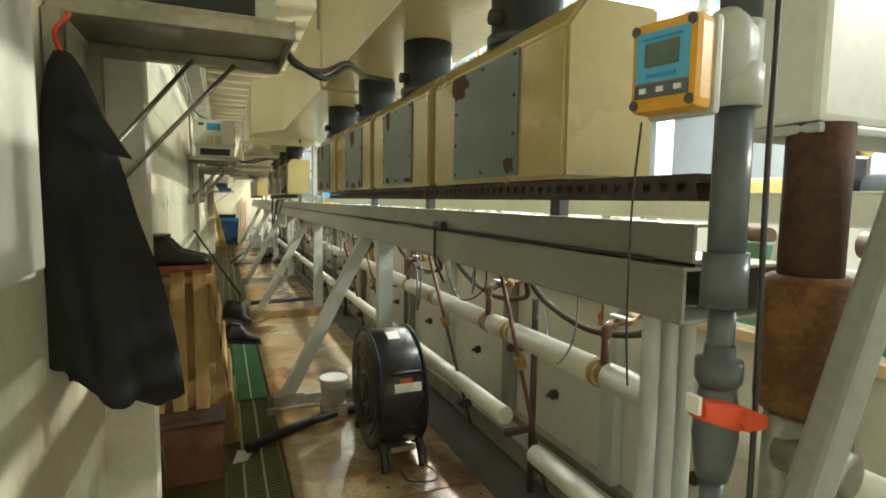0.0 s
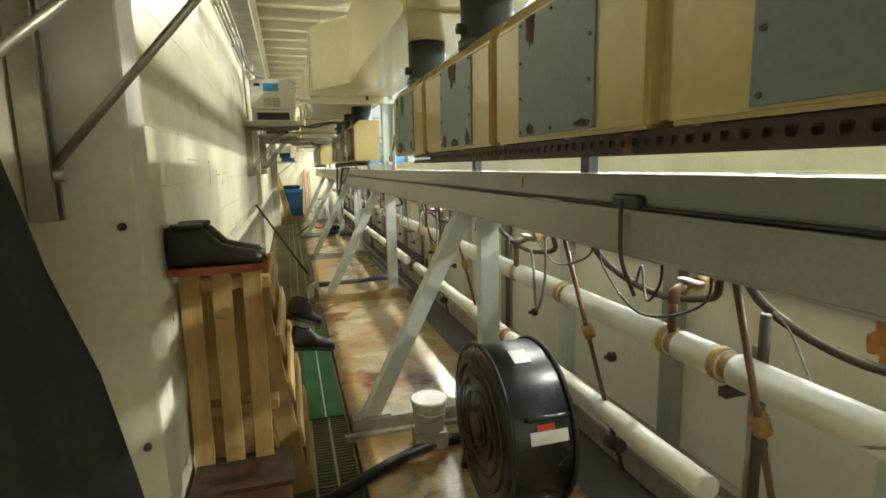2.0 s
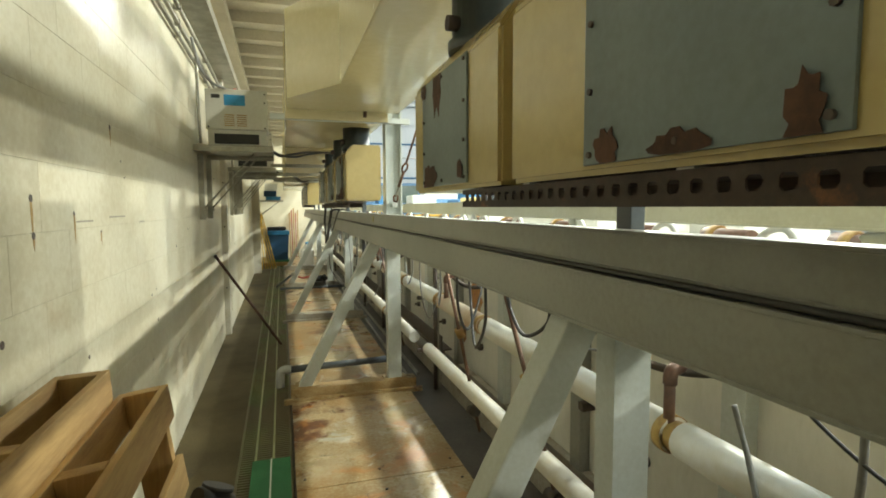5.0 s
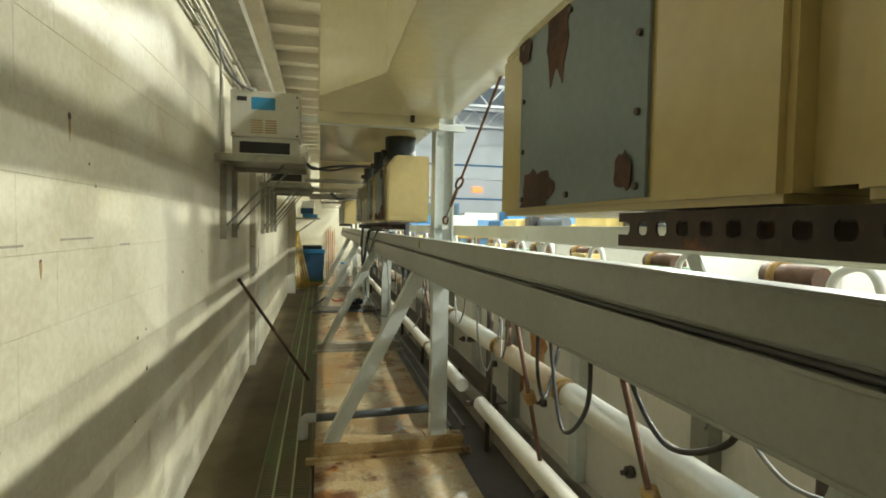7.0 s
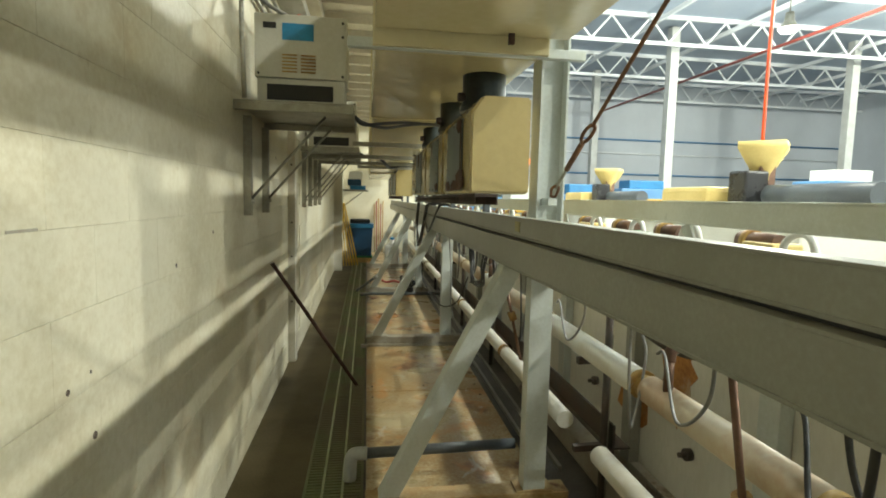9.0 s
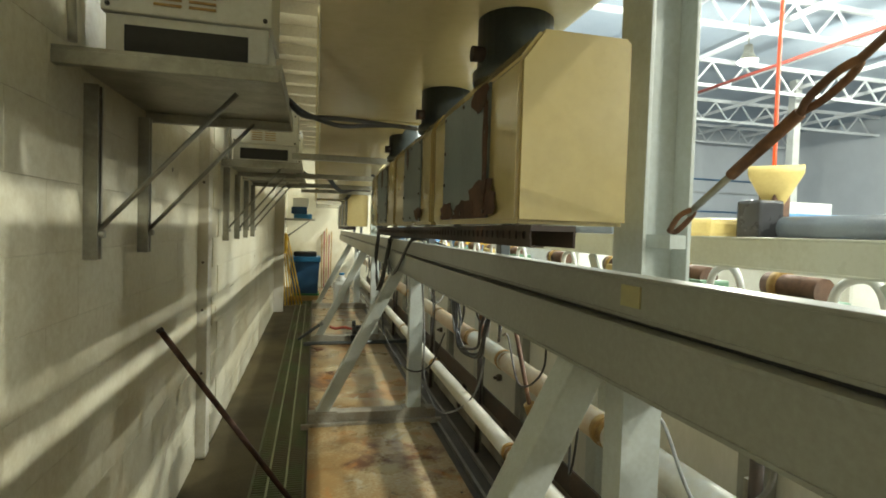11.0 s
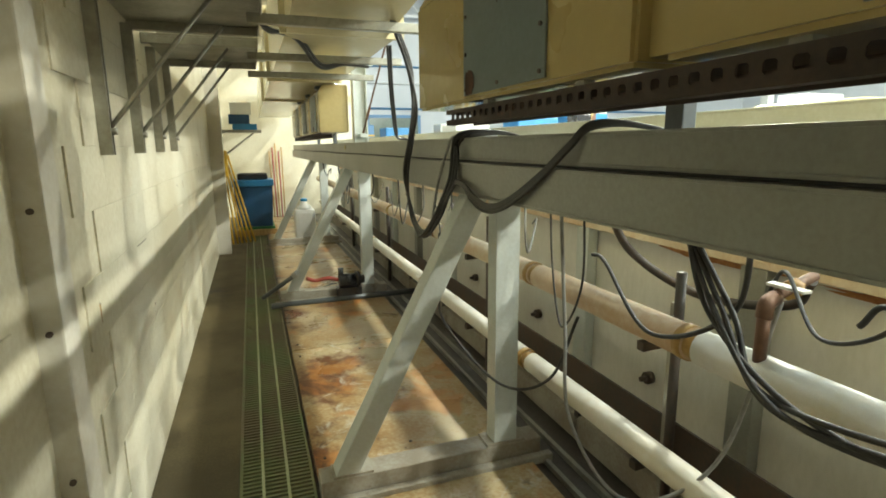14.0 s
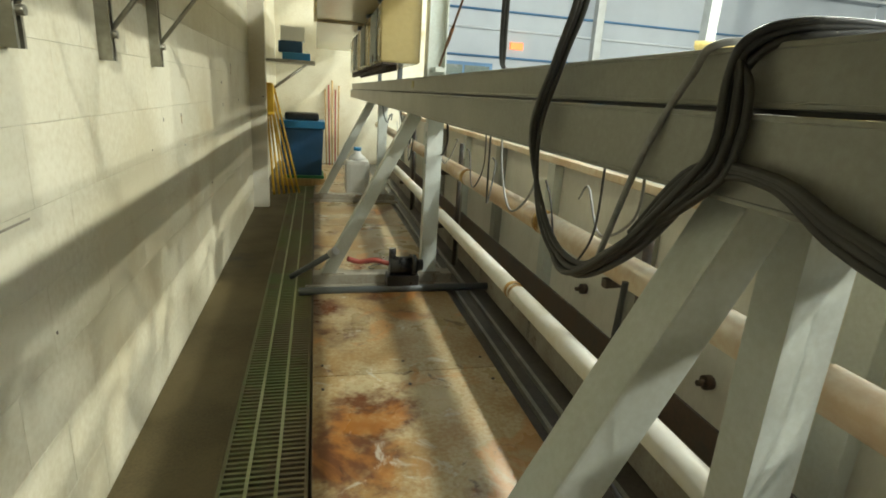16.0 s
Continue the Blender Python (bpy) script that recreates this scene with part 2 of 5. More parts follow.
M = {
    "wall": mat("painted_block", (0.74, 0.71, 0.58), (0.58, 0.53, 0.38), rough=0.36, grain=45, blotch=0.9, bump=0.25, stain=(0.42, 0.31, 0.15), stain_at=0.55, stain_scale=1.6, stain_sharp=0.28),
    "pilaster": mat("painted_pilaster", (0.72, 0.7, 0.63), (0.62, 0.58, 0.48), rough=0.45, grain=45, blotch=1.2, bump=0.2, stain=(0.35, 0.24, 0.12), stain_at=0.68, stain_scale=2.5),
    "concrete": mat("damp_concrete", (0.125, 0.094, 0.04), (0.07, 0.053, 0.022), rough=0.7, grain=90, blotch=1.6, bump=0.4, stain=(0.035, 0.03, 0.022), stain_at=0.6),
    "plate": plate_mat(),
    "pit": mat("glossy_dark_brown_floor", (0.1, 0.085, 0.07), (0.05, 0.042, 0.035), rough=0.35, grain=60, blotch=1.5, bump=0.3, stain=(0.17, 0.09, 0.045), stain_at=0.6),
    "grate": mat("green_grating", (0.13, 0.18, 0.07), (0.2, 0.19, 0.09), rough=0.55, grain=80, blotch=1.3, stain=(0.17, 0.14, 0.08), stain_at=0.45),
    "grate_edge": mat("worn_grating_bar", (0.42, 0.44, 0.26), (0.3, 0.33, 0.16), rough=0.5, grain=80),
    "green_mat": mat("green_mat", (0.03, 0.19, 0.07), (0.02, 0.14, 0.05), rough=0.6, grain=120, blotch=3),
    "steel": mat("grey_painted_steel", (0.3, 0.305, 0.27), (0.24, 0.24, 0.205), rough=0.34, grain=70, blotch=1.3, bump=0.08, stain=(0.36, 0.31, 0.2), stain_at=0.7, stain_scale=1.6, rough_var=0.1),
    "steel_pale": mat("pale_painted_steel", (0.6, 0.64, 0.62), (0.5, 0.53, 0.49), rough=0.33, grain=70, blotch=1.8, bump=0.08, stain=(0.4, 0.3, 0.15), stain_at=0.7, stain_scale=2.2),
    "sill": mat("rusty_sill", (0.5, 0.4, 0.22), (0.36, 0.22, 0.08), rough=0.6, grain=60, blotch=4, bump=0.3, stain=(0.16, 0.07, 0.03), stain_at=0.55, stain_scale=5),
    "sill_grey": mat("grey_sill", (0.4, 0.38, 0.32), (0.28, 0.24, 0.18), rough=0.5, grain=60, blotch=4, bump=0.3, stain=(0.14, 0.09, 0.05), stain_at=0.6, stain_scale=5),
    "cream": mat("cream_enamel", (0.47, 0.37, 0.155), (0.41, 0.32, 0.13), rough=0.26, grain=30, blotch=1.1, bump=0.05, rough_var=0.08, coat=0.3),
    "duct": mat("cream_duct", (0.64, 0.57, 0.36), (0.57, 0.5, 0.3), rough=0.24, grain=25, blotch=1.0, bump=0.06, rough_var=0.08, coat=0.3),
    "panel": mat("blue_grey_panel", (0.155, 0.195, 0.2), (0.125, 0.155, 0.155), rough=0.4, grain=60, blotch=2, bump=0.08),
    "rust": mat("flaked_rust", (0.1, 0.045, 0.026), (0.045, 0.024, 0.017), rough=0.85, grain=90, blotch=9, bump=0.6),
    "rust_run": mat("orange_rust_run", (0.52, 0.25, 0.07), (0.32, 0.12, 0.035), rough=0.6, grain=40, blotch=5, bump=0.2, stain=(0.55, 0.5, 0.4), stain_at=0.55, stain_scale=4, stain_sharp=0.2),
    "rust_orange": mat("brown_orange_rust", (0.22, 0.1, 0.04), (0.11, 0.05, 0.025), rough=0.75, grain=90, blotch=12, bump=0.5),
    "rust_rail": mat("rusty_channel", (0.055, 0.034, 0.026), (0.03, 0.022, 0.019), rough=0.7, grain=90, blotch=5, bump=0.4, stain=(0.2, 0.08, 0.03), stain_at=0.6, stain_scale=6),
    "collar": mat("dark_collar", (0.06, 0.075, 0.08), (0.035, 0.045, 0.05), rough=0.35, grain=50, blotch=2, bump=0.05),
    "galv": mat("galvanised_steel", (0.42, 0.41, 0.35), (0.3, 0.29, 0.24), rough=0.38, metal=0.75, grain=45, blotch=6, bump=0.08),
    "insul": mat("white_insulation", (0.8, 0.79, 0.73), (0.72, 0.68, 0.56), rough=0.4, grain=35, blotch=3, bump=0.12, stain=(0.6, 0.4, 0.15), stain_at=0.64, stain_scale=3),
    "insul_rust": mat("rust_stained_insulation", (0.72, 0.63, 0.48), (0.6, 0.42, 0.26), rough=0.42, grain=35, blotch=2, bump=0.12, stain=(0.36, 0.17, 0.07), stain_at=0.62, stain_scale=3),
    "copper": mat("tarnished_copper", (0.2, 0.11, 0.07), (0.12, 0.07, 0.05), rough=0.5, metal=0.4, grain=60, blotch=8, bump=0.1),
    "brass": mat("yellowed_joint", (0.5, 0.33, 0.1), (0.3, 0.16, 0.05), rough=0.6, grain=60, blotch=9, bump=0.2),
    "dark_iron": mat("dark_iron", (0.05, 0.045, 0.04), (0.09, 0.06, 0.045), rough=0.55, grain=60, blotch=6, bump=0.2),
    "tank": mat("white_tank_panel", (0.76, 0.75, 0.7), (0.66, 0.65, 0.59), rough=0.4, grain=30, blotch=1.3, bump=0.1, stain=(0.42, 0.22, 0.09), stain_at=0.63, stain_scale=1.6, stain_sharp=0.2, stretch=(1, 1.6, 0.6)),
    "pvc": mat("grey_pvc", (0.1, 0.115, 0.125), (0.075, 0.085, 0.095), rough=0.35, grain=60, blotch=3, bump=0.04),
    "pvc_pale": mat("pale_grey_pvc", (0.5, 0.52, 0.5), (0.42, 0.43, 0.41), rough=0.4, grain=60, blotch=3, bump=0.04),
    "cable": mat("black_cable", (0.025, 0.025, 0.026), (0.045, 0.044, 0.042), rough=0.45, grain=40, blotch=5, bump=0.03),
    "cable_grey": mat("grey_cable", (0.3, 0.3, 0.29), (0.2, 0.2, 0.19), rough=0.5, grain=40, blotch=5, bump=0.03),
    "cloth": mat("black_cloth", (0.022, 0.023, 0.028), (0.014, 0.014, 0.017), rough=0.92, grain=220, blotch=4, bump=0.5),
    "pallet": mat("pallet_wood", (0.5, 0.33, 0.13), (0.36, 0.22, 0.085), rough=0.7, grain=30, blotch=3, bump=0.35, stretch=(6, 6, 0.6), each=0.2, stain=(0.14, 0.08, 0.04), stain_at=0.68, stain_scale=2),
    "pallet_level": mat("level_pallet_wood", (0.5, 0.33, 0.13), (0.36, 0.22, 0.085), rough=0.7, grain=30, blotch=3, bump=0.35, stretch=(6, 0.6, 6), each=0.2, stain=(0.14, 0.08, 0.04), stain_at=0.68, stain_scale=2),
    "rubber": mat("black_rubber", (0.014, 0.015, 0.016), (0.024, 0.023, 0.022), rough=0.5, grain=60, blotch=5, bump=0.08),
    "boot_sole": mat("orange_sole", (0.34, 0.09, 0.04), (0.22, 0.06, 0.03), rough=0.6, grain=60, blotch=9),
    "plastic_black": mat("black_plastic", (0.02, 0.02, 0.022), (0.03, 0.03, 0.032), rough=0.28, grain=90, blotch=3, bump=0.05),
    "white_plastic": mat("white_plastic", (0.78, 0.78, 0.75), (0.7, 0.7, 0.66), rough=0.4, grain=50, blotch=4, bump=0.03),
    "label_white": mat("white_label", (0.8, 0.8, 0.78), (0.74, 0.74, 0.7), rough=0.5, grain=50, blotch=9, bump=0.02),
    "label_red": mat("red_label", (0.62, 0.06, 0.02), (0.5, 0.05, 0.02), rough=0.5, grain=50, blotch=9, bump=0.02),
    "label_yellow": mat("faded_yellow_label", (0.42, 0.37, 0.17), (0.36, 0.32, 0.17), rough=0.5, grain=50, blotch=9, bump=0.02),
    "blue": mat("blue_label", (0.03, 0.28, 0.55), (0.03, 0.22, 0.42), rough=0.4, grain=50, blotch=9, bump=0.02),
    "meter_yellow": mat("yellow_meter_case", (0.72, 0.36, 0.02), (0.62, 0.3, 0.02), rough=0.38, grain=60, blotch=6, bump=0.05),
    "meter_blue": mat("blue_meter_face", (0.1, 0.42, 0.66), (0.08, 0.36, 0.58), rough=0.4, grain=60, blotch=6, bump=0.02),
    "lcd": mat("grey_green_display", (0.13, 0.18, 0.15), (0.1, 0.14, 0.12), rough=0.15, grain=60, blotch=6, bump=0.0),
    "orange": mat("orange_valve_lever", (0.72, 0.09, 0.02), (0.6, 0.07, 0.015), rough=0.35, grain=60, blotch=6, bump=0.05),
    "unit": mat("white_unit_case", (0.68, 0.68, 0.62), (0.6, 0.59, 0.52), rough=0.4, grain=60, blotch=2, bump=0.05),
    # black of screws and small label, also the painted shade of the unit's opening
    "black_trim_shade": mat("black_trim_and_opening_shade", (0.02, 0.02, 0.02), (0.03, 0.03, 0.028), rough=0.6, grain=60, blotch=5),
    "ceiling": mat("cream_ceiling", (0.56, 0.52, 0.42), (0.46, 0.41, 0.32), rough=0.5, grain=40, blotch=1.2, bump=0.2),
    "bin": mat("blue_plastic_bin", (0.015, 0.07, 0.16), (0.012, 0.055, 0.12), rough=0.4, grain=60, blotch=3, bump=0.06),
    "bin_top": mat("bright_blue_plastic", (0.03, 0.2, 0.42), (0.025, 0.16, 0.33), rough=0.4, grain=60, blotch=3),
    "yellow": mat("yellow_plastic", (0.68, 0.42, 0.03), (0.55, 0.33, 0.03), rough=0.45, grain=60, blotch=4),
    "hall_white": mat("hall_white", (0.56, 0.6, 0.64), (0.5, 0.54, 0.58), rough=0.6, grain=20, blotch=0.4, bump=0.1),
    "hall_roof": mat("hall_roof_deck", (0.4, 0.47, 0.55), (0.34, 0.41, 0.5), rough=0.6, grain=20, blotch=0.4, bump=0.1),
    "truss": mat("white_truss", (0.75, 0.78, 0.8), (0.68, 0.71, 0.73), rough=0.5, grain=20, blotch=0.6, bump=0.05),
    "hall_floor": mat("hall_floor", (0.25, 0.245, 0.23), (0.18, 0.175, 0.165), rough=0.5, grain=30, blotch=0.7),
    "hopper": mat("yellow_hopper", (0.74, 0.58, 0.22), (0.66, 0.5, 0.18), rough=0.45, grain=30, blotch=2),
    "green_box": mat("green_machine_paint", (0.1, 0.23, 0.13), (0.14, 0.27, 0.17), rough=0.45, grain=40, blotch=4),
    "blue_steel": mat("blue_steel", (0.08, 0.2, 0.38), (0.1, 0.24, 0.42), rough=0.5, grain=40, blotch=3),
    "red_pipe": mat("red_pipe_paint", (0.36, 0.07, 0.05), (0.3, 0.06, 0.045), rough=0.45, grain=40, blotch=4),
    "lamp": glow("lamp_glow", (1.0, 0.98, 0.93), 12.0),
}

# ---------------------------------------------------------------- plan
WX = -0.39            # face of the block wall
WX2 = -0.355          # face of the wall beyond the second pilaster
Y0, Y1 = -2.5, 19.0   # ends of the service aisle
FRAMES = (3.72, 6.66, 9.54, 12.42, 15.35)

# floor: concrete strip, gutter under the grating, pit under the machine
setting("floor", box(B(), (-0.6, Y0, -0.12), (-0.02, Y1, 0.0)), M["concrete"], "damp dark concrete floor strip along the wall", "floor")
setting("floor_gutter", box(B(), (-0.02, Y0, -0.2), (0.29, Y1, -0.1)), M["pit"], "dark gutter floor under the grating", "floor")
setting("floor_pit", box(B(), (0.29, Y0, -0.2), (2.4, Y1, -0.01)), M["pit"], "dark brown floor under the process line", "floor")
setting("floor_hall", box(B(), (2.4, -16, -0.2), (30, 34, -0.02)), M["hall_floor"], "grey concrete floor of the factory hall", "floor")

# walls
wall_a = setting("wall_west", box(B(), (-0.75, Y0, -0.2), (WX - 0.006, 9.18, 4.0)), M["wall"], "cream painted concrete block wall with stains", "wall")
wall_b = setting("wall_west_beyond", box(B(), (-0.75, 9.18, -0.2), (WX2 - 0.006, Y1, 4.0)), M["wall"], "cream painted concrete block wall with stains", "wall")
setting("wall_north", box(B(), (-0.75, Y1, -0.2), (2.4, Y1 + 0.2, 4.0)), M["wall"], "pale painted wall closing the aisle", "wall")
# out of view, added to close the aisle against outside light
setting("wall_south", box(B(), (-0.75, Y0 - 0.2, -0.2), (2.4, Y0, 4.0)), M["wall"], "unseen pale wall added behind the start", "wall")
setting("hall_wall_east", box(B(), (30, -16, -0.2), (30.2, 34, 8.4)), M["hall_white"], "white far wall of the factory hall", "wall")
setting("hall_wall_north", box(B(), (2.4, 34, -0.2), (30, 34.2, 8.4)), M["hall_white"], "white end wall of the factory hall", "wall")
# unseen south end, added to keep the hall's light closed in
setting("hall_wall_south", box(B(), (2.4, -16.2, -0.2), (30, -16, 8.4)), M["hall_white"], "white end wall of the factory hall", "wall")
setting("hall_wall_north_side", box(B(), (2.2, Y1 + 0.2, -0.2), (2.4, 34, 8.4)), M["hall_white"], "white wall of the factory hall", "wall")
# also unseen, closes the hall beside the start
setting("hall_wall_south_side", box(B(), (2.2, -16, -0.2), (2.4, Y0 - 0.2, 8.4)), M["hall_white"], "white wall of the factory hall", "wall")
# unseen filler between aisle ceiling and roof, blocks the sky and steep lamp rays
setting("hall_wall_upper", box(B(), (1.2, Y0, 3.75), (1.4, Y1, 8.4)), M["hall_white"], "unseen white wall added above the aisle ceiling", "wall")


def pilaster(name, y, x, bolts):
    p = setting(name, box(B(), (-0.5, y, 0.0), (x, y + 0.12, 3.6), 0.006), M["pilaster"], "cream painted pilaster with rust spots", "pilaster")
    for z in bolts:
        part("bolt", rod(B(), (x - 0.03, y - 0.008, z), (x - 0.03, y + 0.01, z), 0.008, n=8), M["dark_iron"], p)
    return p


pilaster("pilaster_1", 2.1, -0.24, (1.35, 0.9))
pilaster("pilaster_2", 9.06, -0.335, (0.55, 0.95, 1.25, 1.75))
pilaster("pilaster_3", 15.0, -0.2, (1.2,))

# ceilings
bm = box(B(), (-0.75, Y0, 3.6), (1.2, Y1, 3.75))
y = Y0 + 0.2
while y < Y1:
    box(bm, (-0.4, y, 3.48), (1.2, y + 0.12, 3.6))
    y += 0.62
box(bm, (-0.4, Y0, 3.36), (-0.2, Y1, 3.47))
setting("ceiling", bm, M["ceiling"], "cream ceiling with close-set ribs", "ceiling")
setting("hall_ceiling", box(B(), (1.2, -16.2, 8.4), (30.2, 34.2, 8.6)), M["hall_roof"], "pale blue-white roof deck of the factory hall", "ceiling")

# lamps of the hall

def high_bay(at, lamp_data):
    t = thing("high_bay_lamp", at, "bright round high bay lamp hanging in the hall", "lamp", "hall lamps")
    part("shade", lathe(B(), V(0, 0, 0.28) + V(*at), (0, 0, 1), [(0, 0.26), (0.05, 0.2), (0.2, 0.12), (0.4, 0.1)]), M["galv"], t)
    part("bulb", lathe(B(), V(0, 0, 0.2) + V(*at), (0, 0, 1), [(0, 0.17), (0.06, 0.24), (0.075, 0.24)]), M["lamp"], t)
    part("hanger", rod(B(), V(0, 0, 0.66) + V(*at), V(at[0], at[1], 8.41), 0.015, n=8), M["galv"], t)
    li = new("light", lamp_data)
    li.parent = t
    return t


for x, z, watts, ys in LAMP_ROWS:
    lamp_data = bpy.data.lights.new("high_bay", "POINT")
    lamp_data.energy, lamp_data.shadow_soft_size, lamp_data.color = watts, 0.13, (0.945, 0.97, 0.83)
    for y in ys:
        high_bay((x, y, z), lamp_data)


# ---------------------------------------------------------------- supporting frames of the line
def support_frame(y, sill_mat, label):
    t = thing("support_frame", (0.3, y, 0), label, "frame", "support frames")
    part("sill", box(B(), (0.29, y - 0.06, 0.0), (1.26, y + 0.05, 0.105), 0.006), sill_mat, t)
    part("rail", box(B(), (0.24, y - 0.1, 0.0), (1.3, y - 0.064, 0.04), 0.006), sill_mat, t)
    o = [(1.035, y - 0.05), (1.14, y - 0.05), (1.14, y + 0.03), (1.128, y + 0.03), (1.128, y - 0.038), (1.047, y - 0.038), (1.047, y + 0.03), (1.035, y + 0.03)]
    c = prism(B(), [(q, p) for q, p in o], "z", 0.117, 1.21)
    part("post", c, M["steel_pale"], t)
    part("brace", bar(B(), (0.385, y - 0.005, 0.09), (0.955, y - 0.005, 1.2), 0.085, 0.09, (0, 1, 0), 0.006), M["steel_pale"], t)
    part("brace_foot", box(B(), (0.34, y - 0.055, 0.105), (0.5, y + 0.045, 0.115)), sill_mat, t)
    part("foot_plate", box(B(), (1.0, y - 0.058, 0.105), (1.18, y + 0.045, 0.117)), sill_mat, t)
    return t


for k, y in enumerate(FRAMES):
    support_frame(y, M["sill"] if k == 1 else M["sill_grey"], "pale grey steel frame on a rusty yellow sill" if k == 1 else "pale grey steel frame on a worn grey sill")


def channel_beam(name, x, z0, z1, ya, yb, mat_, label, depth=0.07, th=0.008):
    t = thing(name, (x, ya, z0), label, "beam", "long beams")
    part("web", box(B(), (x, ya, z0), (x + th, yb, z1)), mat_, t)
    part("top_flange", box(B(), (x - 0.003, ya, z1), (x + depth, yb, z1 + th), 0.002), mat_, t)
    part("bottom_flange", box(B(), (x - 0.003, ya, z0 - th), (x + depth, yb, z0), 0.002), mat_, t)
    return t


lower_beam = channel_beam("lower_beam", 0.87, 1.218, 1.322, 0.8, 18.0, M["steel"], "long grey painted lower channel beam of the line", 0.33)
upper_beam = channel_beam("upper_beam", 0.893, 1.346, 1.412, 0.8, 18.0, M["steel"], "long grey painted upper channel beam of the line", 0.05)
part("back_web", box(B(), (1.19, 0.8, 1.218), (1.198, 18, 1.322)), M["steel"], lower_beam)
for a, (yy, zz) in enumerate(((6.38, 1.382), (2.85, 1.382), (12.2, 1.382))):
    tagged(part("beam_label", box(B(), (0.8885, yy - 0.03, zz - 0.02), (0.8925, yy + 0.03, zz + 0.02)), M["label_yellow"]), "faded yellow label stuck on the upper beam", "label")
tagged(part("paper_scrap", prism(B(), [(0.862, 2.5), (0.889, 2.48), (0.889, 2.63), (0.87, 2.7)], "z", 1.331, 1.334), M["label_white"]), "torn white paper scrap on the beam", "paper")
# added black strip: darkens the open gap and carries the upper beam
part("packing_strip", box(B(), (0.9, 0.8, 1.3305), (0.94, 18.0, 1.3375)), M["rubber"], upper_beam)
far_beam = channel_beam("far_beam", 1.68, 1.408, 1.496, -0.2, 18.0, M["steel_pale"], "long pale grey beam on the far side of the line", 0.1)
for k in range(12):
    y = 0.6 + 1.48 * k
    part("strut", bar(B(), (1.72, y, 1.4), (1.72, y - 0.26, 1.0), 0.06, 0.012, (1, 0, 0)), M["steel_pale"], far_beam)


def column(y):
    t = thing("duct_column", (1.1, y, 1.41), "pale grey steel H column carrying the duct", "column", "duct columns")
    part("flange", box(B(), (1.02, y - 0.06, 1.341), (1.03, y + 0.06, 3.45), 0.002), M["steel_pale"], t)
    part("flange", box(B(), (1.135, y - 0.06, 1.341), (1.145, y + 0.06, 3.45), 0.002), M["steel_pale"], t)
    part("web", box(B(), (1.03, y - 0.005, 1.341), (1.135, y + 0.005, 3.45)), M["steel_pale"], t)
    if y > 2:
        part("strut", box(B(), (0.2, y - 0.1, 2.085), (1.2, y - 0.062, 2.125), 0.004), M["steel_pale"], t)
    part("base", box(B(), (1.0, y - 0.07, 1.3305), (1.165, y + 0.07, 1.3405)), M["steel_pale"], t)
    return t


for y in (6.6, 12.48):
    column(y)


# ---------------------------------------------------------------- boxes
def blob(bm, y, z, ry, rz, x, seed, zlo=1.53, zhi=1.858):
    """A ragged flat patch proud of a panel."""
    rnd = random.Random(seed)
    n = 22
    pts = []
    for k in range(n):
        a = k * math.tau / n
        q = 0.72 + 0.45 * rnd.random()
        pts.append((y + ry * q * math.cos(a), min(zhi, max(zlo, z + rz * q * math.sin(a)))))
    return prism(bm, pts, "x", x - 0.0009, x)


def vent_box(ya, yb, panels, seams, rust):
    t = thing("exhaust_box", (0.72, ya, 1.515), "cream enamelled exhaust box with blue-grey access panels", "exhaust box", "exhaust boxes")
    o = [(0.72, 1.515), (0.985, 1.515), (0.985, 1.93), (0.77, 1.93), (0.72, 1.862)]
    cuts = [ya] + seams + [yb]
    for a, b in zip(cuts, cuts[1:]):
        c = prism(B(), o, "y", a + (0.03 if a != ya else 0), b - (0.03 if b != yb else 0))
        bmesh.ops.bevel(c, geom=[e for e in c.edges], offset=0.009, segments=2, affect="EDGES")
        part("section", c, M["cream"], t)
    for s in seams:
        part("joint", prism(B(), [(0.752, 1.53), (0.965, 1.53), (0.965, 1.92), (0.785, 1.92), (0.752, 1.86)], "y", s - 0.031, s + 0.031), M["cream"], t)
    for k, (a, b) in enumerate(panels):
        p = part("access_panel", box(B(), (0.714, a, 1.53), (0.7195, b, 1.858), 0.001), M["panel"], t, "blue-grey screwed access panel with rust spots")
        for yy in (a + 0.018, (a + b) / 2, b - 0.018):
            for zz in (1.545, 1.64, 1.74, 1.845):
                if yy != (a + b) / 2 or zz in (1.545, 1.845):
                    part("screw", rod(B(), (0.7145, yy, zz), (0.7095, yy, zz), 0.005, n=8), M["dark_iron"], p)
        for j, (dy, z, ry, rz) in enumerate(rust[k]):
            part("rust_patch", blob(B(), a + dy * (b - a), z, ry, rz, 0.7138 - 0.0011 * j, 7 * k + j + int(ya * 10)), M["rust"], p, "dark brown flaked rust patch")
        c = (a + b) / 2
        part("collar", lathe(B(), (0.86, c, 1.92), (0, 0, 1), [(0, 0.12), (0.03, 0.12), (0.031, 0.108), (0.3, 0.108)]), M["collar"], t, "dark blue-grey round duct collar")
        part("damper_knob", rod(B(), (0.725, c - 0.02, 1.99), (0.76, c - 0.02, 1.99), 0.022, n=12), M["rust_rail"], t)
    return t


